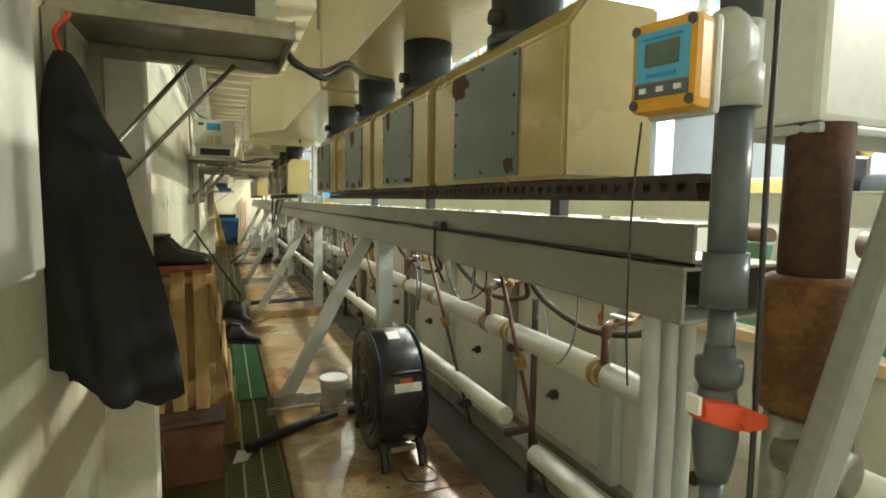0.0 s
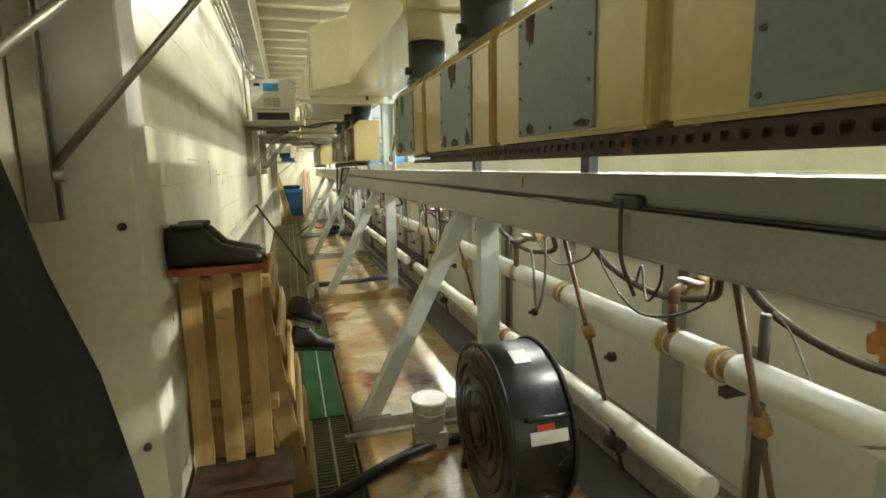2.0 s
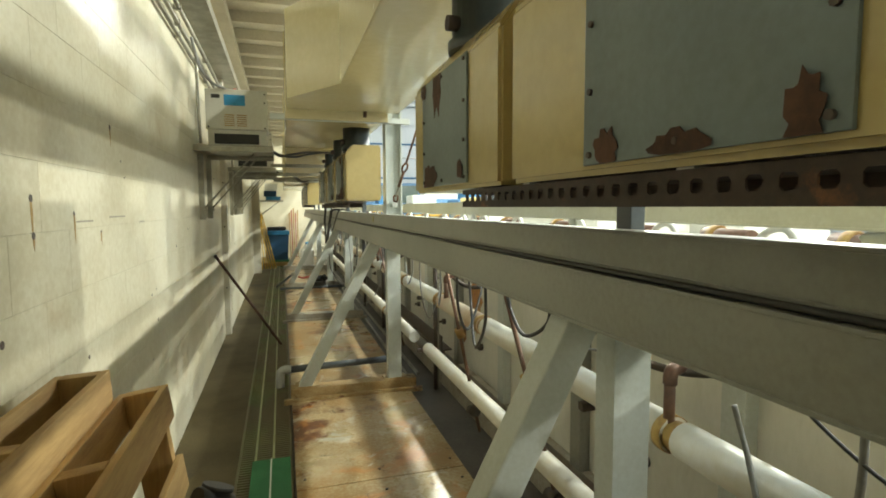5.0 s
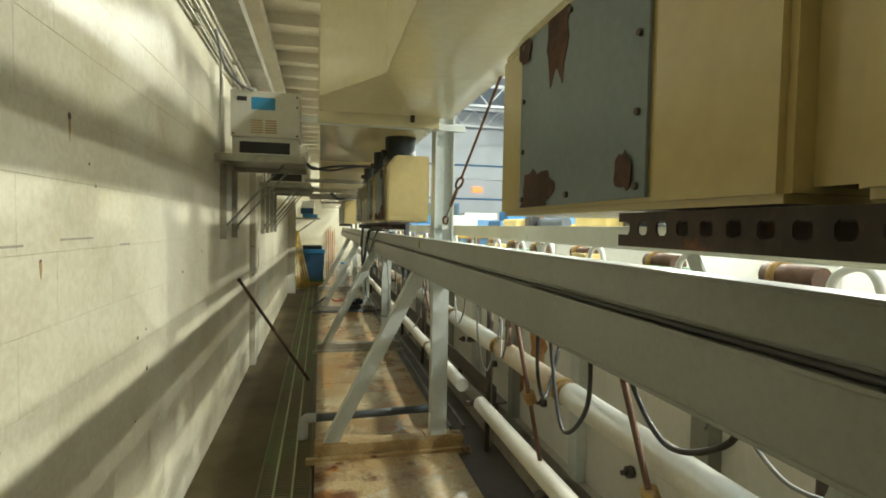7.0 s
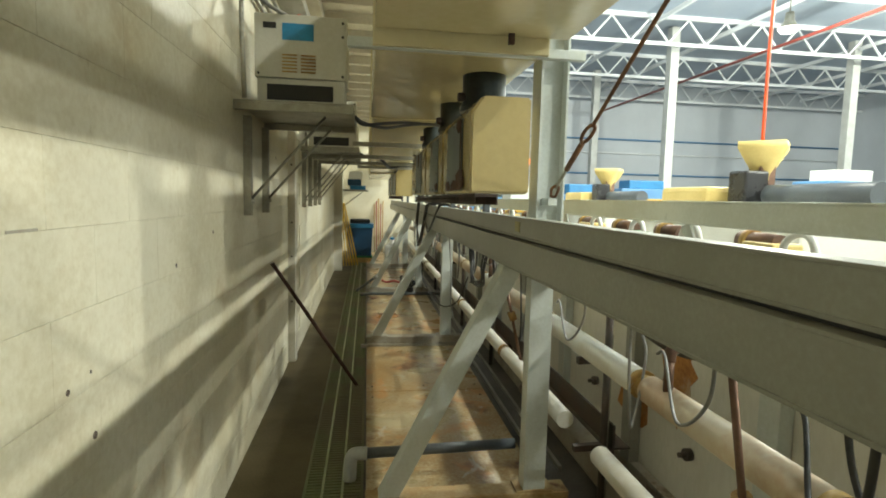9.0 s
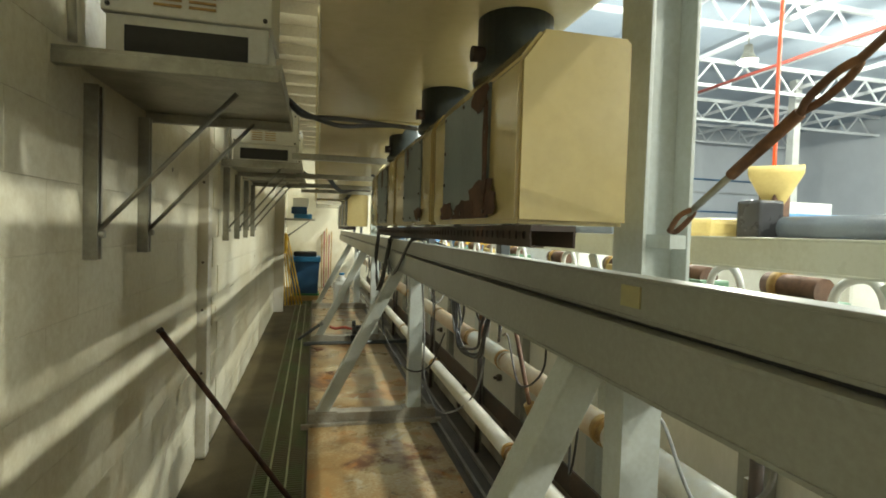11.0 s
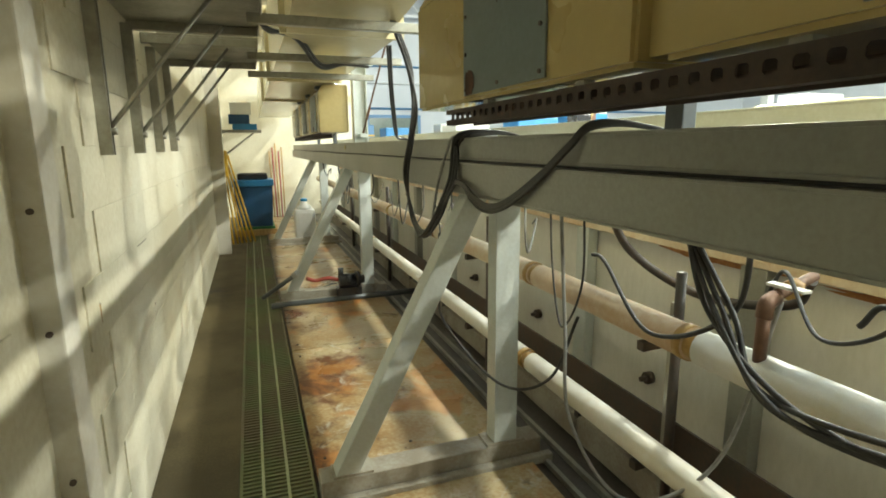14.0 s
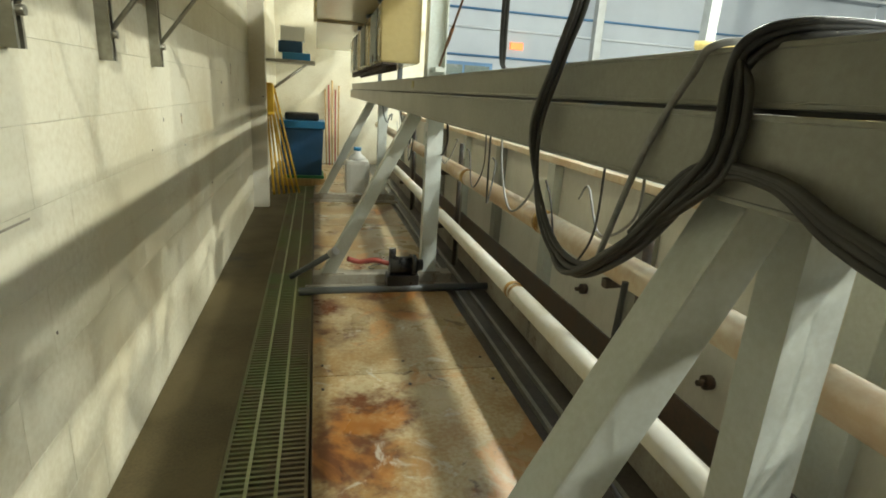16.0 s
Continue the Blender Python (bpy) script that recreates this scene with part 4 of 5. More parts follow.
part("base", box(B(), (-0.385, 2.3, 2.9), (-0.2, 18, 2.91)), M["galv"], t)
part("side", box(B(), (-0.206, 2.3, 2.91), (-0.2, 18, 2.98)), M["galv"], t)
for y, xw in ((7.13, -0.34), (9.7, -0.32), (10.7, -0.32)):
    hanging_cable("conduit_drop", [(xw, y, 2.62), (xw, y, 2.3), (xw + 0.01, y, 1.97)], 0.012, M["galv"], "galvanised conduit dropping to the shelf")
    hanging_cable("flexible_conduit", [(xw, y - 0.2, 2.72), (xw + 0.03, y - 0.1, 2.55), (xw + 0.1, y, 2.45), (xw + 0.2, y + 0.12, 2.42)], 0.011, M["cable_grey"], "grey flexible conduit feeding the unit")

# ---------------------------------------------------------------- start of the aisle
t = thing("wall_cabinet", (-0.39, 0.0, 1.33), "white painted wall cabinet beside the hanging coat", "cabinet")
part("body", box(B(), (-0.389, -0.6, 1.33), (-0.275, 1.02, 2.5), 0.005), M["unit"], t)
part("door", box(B(), (-0.274, -0.58, 1.345), (-0.258, 1.0, 2.48), 0.005), M["unit"], t)
part("door_seal", box(B(), (-0.3, 1.02, 1.34), (-0.28, 1.03, 2.49)), M["yellow"], t)

# coat on a hook
t = thing("coat", (-0.3, 1.56, 1.0), "black work coat hanging from a red cord on the shelf bracket", "coat")
bm = B()
rows_ = []
rnd = random.Random(3)
for i in range(25):
    u = i / 24
    z = 1.8 - 0.83 * u
    w = 0.018 + 0.095 * min(1.0, u * 1.6) ** 0.6 + 0.015 * u
    cx = -0.345 + 0.085 * u
    ring = []
    for k in range(40):
        a = k * math.tau / 40
        fold = 1 + 0.2 * u * math.sin(5 * a + 3 * u) + 0.1 * u * math.sin(9 * a - 4 * u)
        ring.append(bm.verts.new((cx + w * fold * math.cos(a), 1.55 + 0.045 * fold * math.sin(a) * (0.5 + u), z - (0.05 * math.cos(a) + 0.03 * math.sin(3 * a)) * u)))
    rows_.append(ring)
for p, q in zip(rows_, rows_[1:]):
    for k in range(40):
        f = bm.faces.new((p[k], p[(k + 1) % 40], q[(k + 1) % 40], q[k]))
        f.smooth = True
bm.faces.new(rows_[0])
bm.faces.new(rows_[-1][::-1])
part("body", bm, M["cloth"], t)
bm = prism(B(), [(-0.3, 1.72), (-0.2, 1.55), (-0.25, 1.56), (-0.33, 1.62)], "y", 1.49, 1.505)
part("collar", bm, M["cloth"], t)
part("loop", tube(B(), [(-0.345, 1.55, 1.79), (-0.36, 1.56, 1.85), (-0.34, 1.6, 1.9), (-0.36, 1.63, 1.92)], 0.006), M["label_red"], t, "red cord loop")

# instrument stack: drawn near the origin of its own frame, then set at its distance
FAR = Matrix.Translation((0, 0, 1.46)) @ Matrix.Diagonal((1.08, 1.08, 1.08, 1)) @ Matrix.Translation((0, 0, -1.46))
SLIM = Matrix.Translation((0.592, 0.48, 0)) @ Matrix.Diagonal((0.66, 0.66, 1, 1)) @ Matrix.Translation((-0.592, -0.48, 0))


def stack_part(name, bm, material, parent, label="", m=FAR):
    bm.transform(m)
    for v in bm.verts:
        v.co.z = max(v.co.z, 0.0)
    return part(name, bm, material, parent, label)



t = thing("flow_meter_pipe", (0.59, 0.48, 0.3), "dark grey plastic pipe with unions and a ball valve", "pipe")
X, Y = 0.592, 0.48
stack_part("pipe_top", rod(B(), (X, Y, 1.66), (X, Y, 3.38), 0.036, n=24), M["pvc"], t, m=FAR @ SLIM)
stack_part("pipe_middle", rod(B(), (X, Y, 1.36), (X, Y, 1.6), 0.034, n=24), M["pvc"], t, m=FAR @ SLIM)
stack_part("coupling", rod(B(), (X, Y, 1.33), (X, Y, 1.4), 0.042, n=24), M["pvc"], t, m=FAR @ SLIM)
stack_part("tee", lathe(B(), (X, Y, 1.58), (0, 0, 1), [(0, 0.045), (0.05, 0.045), (0.052, 0.04), (0.1, 0.04), (0.102, 0.037)]), M["pvc_pale"], t, "pale grey sensor fitting", m=FAR @ SLIM)
stack_part("sensor_arm", lathe(B(), (X, Y, 1.65), (-1, 0.1, 0), [(0, 0.045), (0.03, 0.05), (0.05, 0.045), (0.07, 0.03)]), M["pvc_pale"], t, m=FAR @ SLIM)
stack_part("stem", rod(B(), (X, Y, 1.25), (X, Y, 1.33), 0.025, n=20), M["pvc"], t, m=FAR @ SLIM)
stack_part("union", lathe(B(), (X, Y, 1.225), (0, 0, 1), [(0, 0.036), (0.01, 0.044), (0.035, 0.044), (0.037, 0.03), (0.055, 0.028)], n=16), M["pvc"], t, m=FAR @ SLIM)
stack_part("valve_body", lathe(B(), (X, Y, 1.1), (0, 0, 1), [(0, 0.03), (0.02, 0.036), (0.06, 0.043), (0.11, 0.036), (0.125, 0.034)]), M["pvc"], t, m=FAR @ SLIM)
stack_part("lower_stem", rod(B(), (X, Y, 0.98), (X, Y, 1.1), 0.022, n=20), M["pvc"], t, m=FAR @ SLIM)
stack_part("lower_fitting", lathe(B(), (X, Y, 0.1), (0, 0, 1), [(0, 0.03), (0.8, 0.03), (0.84, 0.032), (0.9, 0.036)]), M["pvc_pale"], t, m=FAR @ SLIM)
bm = prism(B(), [(-0.075, -0.006), (0.02, -0.016), (0.1, -0.012), (0.105, 0.006), (0.03, 0.016), (-0.075, 0.016)], "y", -0.02, 0.02)
bmesh.ops.bevel(bm, geom=bm.edges[:], offset=0.004, segments=2, affect="EDGES")
bm.transform(pose(X - 0.035, Y - 0.045, 1.2, 0, 8, 0))
stack_part("lever", bm, M["orange"], t, "bright orange valve lever", m=FAR @ SLIM)
stack_part("lever_cap", rod(B(), (X, Y - 0.03, 1.195), (X, Y - 0.074, 1.195), 0.014, n=12), M["orange"], t, m=FAR @ SLIM)
stack_part("lever_tip", box(B(), (X - 0.118, Y - 0.06, 1.21), (X - 0.109, Y - 0.03, 1.233), 0.002), M["white_plastic"], t, m=FAR @ SLIM)

t = thing("flow_meter", (0.47, 0.5, 1.61), "yellow flow meter with a blue face and small display", "meter")
face = Matrix.Translation((0.47, 0.48, 1.62)) @ Euler((0, 0, radians(-76))).to_matrix().to_4x4() @ Matrix.Diagonal((0.72, 0.72, 0.86, 1))


def on_face(lo, hi, bevel=0.0):
    bm = box(B(), lo, hi, bevel)
    bm.transform(face)
    return bm


stack_part("case", on_face((-0.058, 0.0, -0.062), (0.058, 0.055, 0.062), 0.014), M["meter_yellow"], t)
stack_part("back", on_face((-0.06, 0.055, -0.066), (0.06, 0.078, 0.066), 0.01), M["pvc_pale"], t)
stack_part("face_plate", on_face((-0.046, -0.003, -0.022), (0.046, 0.001, 0.045), 0.001), M["meter_blue"], t, "light blue face plate")
stack_part("display", on_face((-0.028, -0.005, -0.002), (0.03, -0.0025, 0.03)), M["lcd"], t, "grey-green display")
stack_part("key_strip", on_face((-0.046, -0.003, -0.042), (0.046, 0.001, -0.0235), 0.001), M["pvc"], t)
for k in (-0.03, 0.0, 0.03):
    stack_part("key", on_face((k - 0.006, -0.005, -0.036), (k + 0.006, -0.002, -0.029)), M["label_white"], t)
stack_part("caption", on_face((-0.034, -0.0045, 0.034), (0.034, -0.003, 0.037)), M["blue"], t)
stack_part("caption", on_face((-0.026, -0.0045, -0.016), (0.026, -0.003, -0.011)), M["blue"], t)
for sx in (-0.048, 0.048):
    for sz in (-0.05, 0.05):
        bm = rod(B(), (sx, -0.003, sz), (sx, 0.002, sz), 0.007, n=12)
        bm.transform(face)
        stack_part("screw", bm, M["dark_iron"], t)
hanging_cable("meter_cable", [(0.519, 0.561, 1.568), (0.522, 0.575, 1.449), (0.545, 0.6, 1.287), (0.57, 0.62, 1.181)], 0.0016, M["cable"], "thin dark cable hanging from the meter")
hanging_cable("meter_cable", [(0.675, 0.497, 2.691), (0.681, 0.497, 1.827), (0.681, 0.497, 1.503), (0.675, 0.486, 1.179), (0.659, 0.475, 0.855), (0.669, 0.486, 0.02)], 0.004, M["cable"], "thin black cable beside the pipe")

t = thing("rusty_standpipe", (0.8, 0.5, 0), "thick rusty brown standpipe with a grey valve", "pipe")
stack_part("upper", rod(B(), (0.79, 0.5, 1.36), (0.79, 0.5, 1.575), 0.042, n=24), M["rust"], t)
stack_part("sleeve", lathe(B(), (0.79, 0.5, 1.16), (0, 0, 1), [(0, 0.055), (0.01, 0.062), (0.19, 0.064), (0.2, 0.05)]), mat("orange_rust", (0.24, 0.115, 0.035), (0.1, 0.048, 0.02), rough=0.85, grain=90, blotch=14, bump=0.7), t, "flaking orange rusted sleeve")
stack_part("lower", rod(B(), (0.78, 0.5, 0.0), (0.78, 0.5, 1.17), 0.04, n=20), M["galv"], t)
stack_part("valve", rod(B(), (0.76, 0.43, 1.1), (0.76, 0.5, 1.1), 0.03, n=16), M["galv"], t)
stack_part("hand_wheel", lathe(B(), (0.76, 0.425, 1.1), (0, -1, 0), [(0, 0.02), (0.005, 0.034), (0.015, 0.034), (0.02, 0.02)], n=16), M["galv"], t)
t = thing("white_tank_box", (0.9, 0.5, 1.575), "white plastic box above the rusty standpipe", "box")
# body and flange stretched to x 1.7, unseen there, to shade the instrument stack
stack_part("body", box(B(), (0.755, 0.48, 1.575), (1.7, 0.6, 2.2), 0.012), M["white_plastic"], t)
stack_part("base_flange", box(B(), (0.748, 0.474, 1.56), (1.707, 0.606, 1.5745), 0.004), M["pvc_pale"], t, "pale grey lower flange")
t = thing("leaning_strut", (0.27, 0.43, 0), "grey steel strut leaning by the rusty standpipe", "strut")
part("bar", bar(B(), (0.265, 0.43, 0.0), (0.895, 0.43, 1.52), 0.05, 0.04, (0, 1, 0), 0.008), M["steel"], t)
part("foot", box(B(), (0.2, 0.39, -0.1), (0.34, 0.47, 0.012), 0.004), M["steel"], t)
for k in range(3):
    q = 0.055 * k
    tagged(part("grey_hose", tube(B(), [(0.92 + q, 0.93, 1.22), (0.91 + q, 0.92, 1.1), (0.89 + q, 0.9, 0.85), (0.84 + q, 0.86, 0.55), (0.8 + q, 0.84, 0.25), (0.78 + q, 0.84, 0.018)], 0.021, n=12), M["pvc_pale"]), "pale grey hose dropping from the beam end", "hose", "grey hoses")
t = thing("junction_box", (0.5, 0.5, 0.85), "small grey junction box with a black edge", "box")
stack_part("body", box(B(), (0.49, 0.49, 0.93), (0.55, 0.54, 1.02), 0.004), M["pvc_pale"], t)
stack_part("cover", box(B(), (0.484, 0.485, 0.925), (0.489, 0.545, 1.025)), M["plastic_black"], t)
stack_part("bracket", box(B(), (0.55, 0.5, 0.96), (0.575, 0.52, 0.98)), M["galv"], t)


# ---------------------------------------------------------------- pallets, boots, drum
def pallet(m, label, wide=0.98, boards=5):
    """A wooden pallet standing on end; its boards run upwards."""
    t = thing("pallet", m.translation, label, "pallet", "pallets at the wall")

    def piece(name, lo, hi):
        bm = box(B(), lo, hi, 0.003)
        bm.transform(m)
        part(name, bm, M["pallet"], t)

    step = wide / boards
    for k in range(boards):
        piece("board", (0.01 + step * k, -0.018, 0.0), (step * (k + 1) - 0.03, 0.0, 1.08 - 0.012 * (k % 2)))
    for z in (0.03, 0.5, 1.0):
        piece("stringer", (0.0, 0.001, z), (wide, 0.09, z + 0.04))
    for k in range(boards // 2 + 1):
        piece("back_board", (0.02 + 0.9 * wide * k / (boards // 2 + 1), 0.091, 0.0), (0.13 + 0.9 * wide * k / (boards // 2 + 1), 0.108, 1.07))
    return t


pallet(pose(-0.385, 3.06, 0, -2, 0, 0), "stained wooden pallet standing on end under rubber boots", 0.33, 3)


def slatted_pallet(m, label, wide, tall):
    """A wooden pallet standing on edge; its deck boards lie level on both faces of upright stringers."""
    t = thing("pallet", m.translation, label, "pallet", "pallets at the wall")

    def piece(name, lo, hi):
        bm = box(B(), lo, hi, 0.003)
        bm.transform(m)
        part(name, bm, M["pallet_level"] if name == "board" else M["pallet"], t)

    for k, x in enumerate((0.0, 0.5 * wide - 0.02, wide - 0.04)):
        piece("stringer", (x, 0.0, 0.0), (x + 0.04, 0.088, tall))
    n = 5
    for k in range(n):
        z = tall - 0.098 - k * (tall - 0.1) / (n - 1)
        piece("board", (-0.004, -0.019, z), (wide + 0.004 * (k % 2), -0.001, z + 0.098))
        if k != 1:
            piece("board", (0.003, 0.089, z), (wide - 0.003, 0.106, z + 0.098))
    return t


slatted_pallet(pose(0.05, 3.24, 0.02, -8, 0, 90), "wooden pallet on edge leaning against another pallet", 0.97, 0.955)
slatted_pallet(pose(-0.155, 3.2, 0.01, -3, 0, 90), "wooden pallet standing on edge against the block wall", 0.95, 1.03)


def boot(m, label, sole="boot_sole"):
    t = thing("rubber_boot", m.translation, label, "boot", "rubber boots")
    bm = B()
    secs = []
    for x, z0, z1, w in ((-0.13, 0.03, 0.17, 0.04), (-0.1, 0.025, 0.175, 0.05), (-0.04, 0.025, 0.175, 0.052), (0.0, 0.025, 0.16, 0.05), (0.05, 0.025, 0.105, 0.048), (0.11, 0.025, 0.085, 0.052), (0.16, 0.025, 0.075, 0.046), (0.185, 0.027, 0.055, 0.03)):
        secs.append([bm.verts.new((x, w * math.copysign(abs(math.cos(a)) ** 0.7, math.cos(a)), (z0 + z1) / 2 + (z1 - z0) / 2 * math.copysign(abs(math.sin(a)) ** 0.7, math.sin(a)))) for a in [k * math.tau / 16 for k in range(16)]])
    for p, q in zip(secs, secs[1:]):
        for k in range(16):
            bm.faces.new((p[k], p[(k + 1) % 16], q[(k + 1) % 16], q[k])).smooth = True
    bm.faces.new(secs[0])
    bm.faces.new(secs[-1][::-1])
    bm.transform(m)
    part("upper", bm, M["rubber"], t)
    bm = prism(B(), [(-0.135, -0.04), (-0.04, -0.045), (0.06, -0.045), (0.15, -0.05), (0.19, -0.025), (0.19, 0.025), (0.15, 0.05), (0.06, 0.045), (-0.04, 0.045), (-0.135, 0.04)], "z", 0.0, 0.026)
    bm.transform(m)
    part("sole", bm, M[sole], t, "dull orange-red sole" if sole == "boot_sole" else "")
    bm = rod(B(), (-0.06, 0, 0.165), (-0.06, 0, 0.18), 0.055, n=16)
    bm.transform(m)
    part("cuff", bm, M["rubber"], t)
    return t


boot(pose(-0.26, 3.02, 1.085, 0, 0, 4), "black rubber boot with orange sole on a pallet")
boot(pose(-0.25, 3.13, 1.085, 0, 0, 2), "black rubber boot with orange sole on a pallet")
boot(pose(0.06, 4.08, 0.56, 0, 25, 40) @ Matrix.Diagonal((0.78, 0.78, 0.78, 1)), "black rubber boot stuck between pallet boards", "rubber")
boot(pose(0.09, 4.0, 0.42, 0, 10, 10) @ Matrix.Diagonal((0.78, 0.78, 0.78, 1)), "black rubber boot stuck between pallet boards", "rubber")
t = thing("brown_crate", (-0.2, 3.1, 0), "rust-brown crate at the pallet foot", "crate")
part("body", box(B(), (-0.36, 2.86, 0.0), (-0.02, 3.09, 0.3), 0.01), mat("brown_crate", (0.2, 0.08, 0.045), (0.14, 0.055, 0.03), rough=0.6, grain=70, blotch=4, bump=0.2), t)
part("rim", box(B(), (-0.37, 2.85, 0.3), (-0.01, 3.1, 0.32), 0.004), M["rust"], t)
part("handle", tube(B(), [(-0.32, 2.86, 0.1), (-0.33, 2.84, 0.2), (-0.3, 2.84, 0.22), (-0.29, 2.86, 0.1)], 0.006), M["galv"], t)

t = thing("drum_fan", (0.86, 2.9, 0), "black round drum fan standing on its stand", "fan")
c = V(0.87, 2.9, 0.385)
part("housing", lathe(B(), c - V(0.14, 0, 0), (1, 0, 0), [(0, 0.3), (0.01, 0.325), (0.03, 0.33), (0.25, 0.33), (0.27, 0.325), (0.28, 0.3)], n=56), M["plastic_black"], t)
for dx in (-0.125, 0.125):
    bm = B()
    tube(bm, [c + V(dx, 0.335 * math.cos(a), 0.335 * math.sin(a)) for a in [k * math.tau / 24 for k in range(25)]], 0.009, steps=3)
    part("rim", bm, M["rubber"], t)
for r in (0.08, 0.14, 0.2, 0.26):
    part("grille_ring", tube(B(), [c + V(-0.146, r * math.cos(a), r * math.sin(a)) for a in [k * math.tau / 20 for k in range(21)]], 0.004, n=6, steps=3), M["dark_iron"], t)
part("hub", rod(B(), c - V(0.155, 0, 0), c - V(0.13, 0, 0), 0.06, n=20), M["plastic_black"], t)


def on_rim(deg, w, lo, hi, out):
    """A plate bent on the housing, between two angles."""
    bm = B()
    n = 6
    a = [radians(lo + (hi - lo) * k / n) for k in range(n + 1)]
    rings = [[bm.verts.new(c + V(x, -r * math.cos(q), r * math.sin(q))) for x, r in ((deg - w, 0.331), (deg + w, 0.331), (deg + w, 0.331 + out), (deg - w, 0.331 + out))] for q in a]
    for p, q in zip(rings, rings[1:]):
        for k in range(4):
            bm.faces.new((p[k], p[(k + 1) % 4], q[(k + 1) % 4], q[k]))
    bm.faces.new(rings[0])
    bm.faces.new(rings[-1][::-1])
    return bm


part("label", on_rim(0.02, 0.075, 11, 19, 0.002), M["label_white"], t, "white printed label")
part("red_tab", on_rim(0.01, 0.035, 19.3, 23, 0.003), M["label_red"], t, "red warning tab")
part("sticker", on_rim(0.0, 0.035, 66, 80, 0.002), M["label_white"], t, "white sticker")
part("handle", tube(B(), [c + V(x, -r * math.cos(radians(27)), r * math.sin(radians(27))) for x, r in ((-0.06, 0.33), (-0.06, 0.375), (0, 0.385), (0.08, 0.375), (0.08, 0.33))], 0.011), M["plastic_black"], t)
for dx in (-0.1, 0.11):
    part("foot", tube(B(), [c + V(dx, -0.24, -0.24), c + V(dx, -0.3, -0.31), c + V(dx, -0.32, -0.36)], 0.024, n=10), M["plastic_black"], t)
    part("foot", tube(B(), [c + V(dx, 0.24, -0.24), c + V(dx, 0.28, -0.31), c + V(dx, 0.3, -0.36)], 0.024, n=10), M["plastic_black"], t)
part("bracket", box(B(), (0.8, 2.6, 0.11), (0.94, 2.63, 0.14), 0.004), M["galv"], t)
part("cable", tube(B(), [(0.95, 2.56, 0.06), (1.02, 2.5, 0.02), (0.98, 2.42, 0.02), (0.86, 2.46, 0.02), (0.84, 2.55, 0.03)], 0.005), M["cable"], t)
t = thing("white_bucket", (0.66, 3.45, 0.02), "small white plastic bucket behind the fan", "bucket")
part("pail", lathe(B(), (0.66, 3.45, 0.11), (0, 0, 1), [(0, 0.075), (0.15, 0.09), (0.16, 0.096), (0.17, 0.09)]), M["white_plastic"], t)
part("stand", box(B(), (0.58, 3.38, 0.018), (0.74, 3.52, 0.11), 0.005), M["sill_grey"], t)
part("bail", tube(B(), [(0.57, 3.45, 0.26), (0.58, 3.36, 0.24), (0.66, 3.34, 0.22), (0.74, 3.36, 0.24), (0.75, 3.45, 0.26)], 0.003), M["galv"], t)
tagged(part("black_hose", tube(B(), [(0.1, 3.1, 0.035), (0.3, 3.22, 0.045), (0.55, 3.36, 0.045), (0.75, 3.42, 0.045), (1.0, 3.4, 0.045)], 0.028, n=12), M["rubber"]), "thick black hose lying on the floor", "hose")
t = thing("floor_mat", (0.17, 4.0, 0), "green plastic mat strip laid on the grating", "mat")
part("sheet", box(B(), (0.06, 3.95, 0.004), (0.27, 5.7, 0.012), 0.003), M["green_mat"], t)
part("edge_line", box(B(), (0.16, 3.95, 0.0125), (0.168, 5.7, 0.014)), M["label_white"], t)
tagged(part("torn_paper", prism(B(), [(0.02, 3.0), (0.1, 3.02), (0.13, 3.12), (0.05, 3.16)], "z", 0.003, 0.006), M["label_white"]), "scrap of white paper on the floor", "paper")
t = thing("crumpled_tissue", (0.83, 3.62, 0.02), "crumpled white tissue on the floor plate", "tissue")
bm = B()
bmesh.ops.create_icosphere(bm, subdivisions=3, radius=0.05)
for v in bm.verts:
    v.co *= 0.8 + 0.5 * noise.noise(v.co * 40)
    v.co.z = max(v.co.z, -0.03)
bm.transform(pose(0.83, 3.8, 0.05))
part("sheet", bm, M["label_white"], t)

# ---------------------------------------------------------------- along the aisle
t = thing("leaning_rod", (-0.37, 8.18, 0), "rusty steel rod leaning on the block wall", "rod")
part("bar", rod(B(), (-0.37, 8.16, 0.99), (0.22, 8.42, 0.0), 0.014, n=10), M["rust"], t)
part("end", rod(B(), (-0.377, 8.157, 1.002), (-0.37, 8.16, 0.988), 0.016, n=10), M["rust_rail"], t)
t = thing("grey_drain_pipe", (0.2, 7.0, 0), "blue-grey plastic drain pipe across the plates", "pipe")
part("run", rod(B(), (0.27, 7.0, 0.14), (1.1, 7.0, 0.16), 0.028, n=16), M["pvc"], t)
part("elbow", tube(B(), [(0.3, 7.0, 0.14), (0.24, 7.0, 0.14), (0.215, 7.0, 0.11), (0.21, 7.0, 0.0)], 0.034, n=14, steps=6), M["pvc_pale"], t)
t = thing("turnbuckle", (1.11, 6.5, 1.5), "rusty turnbuckle and rod bracing the column", "turnbuckle")
a, b = V(1.08, 6.53, 1.51), V(1.085, 5.1, 2.4)
part("hook", tube(B(), [a + (b - a) * 0.0, a + V(0.02, 0, 0.0), a + (b - a) * 0.035 + V(0.015, 0, 0), a + (b - a) * 0.05, a + (b - a) * 0.035 - V(0.015, 0, 0), a], 0.006), M["rust_orange"], t)
part("eye_rod", rod(B(), a + (b - a) * 0.04, a + (b - a) * 0.13, 0.007, n=8), M["galv"], t)
part("body", rod(B(), a + (b - a) * 0.12, a + (b - a) * 0.22, 0.011, n=8), M["rust_orange"], t)
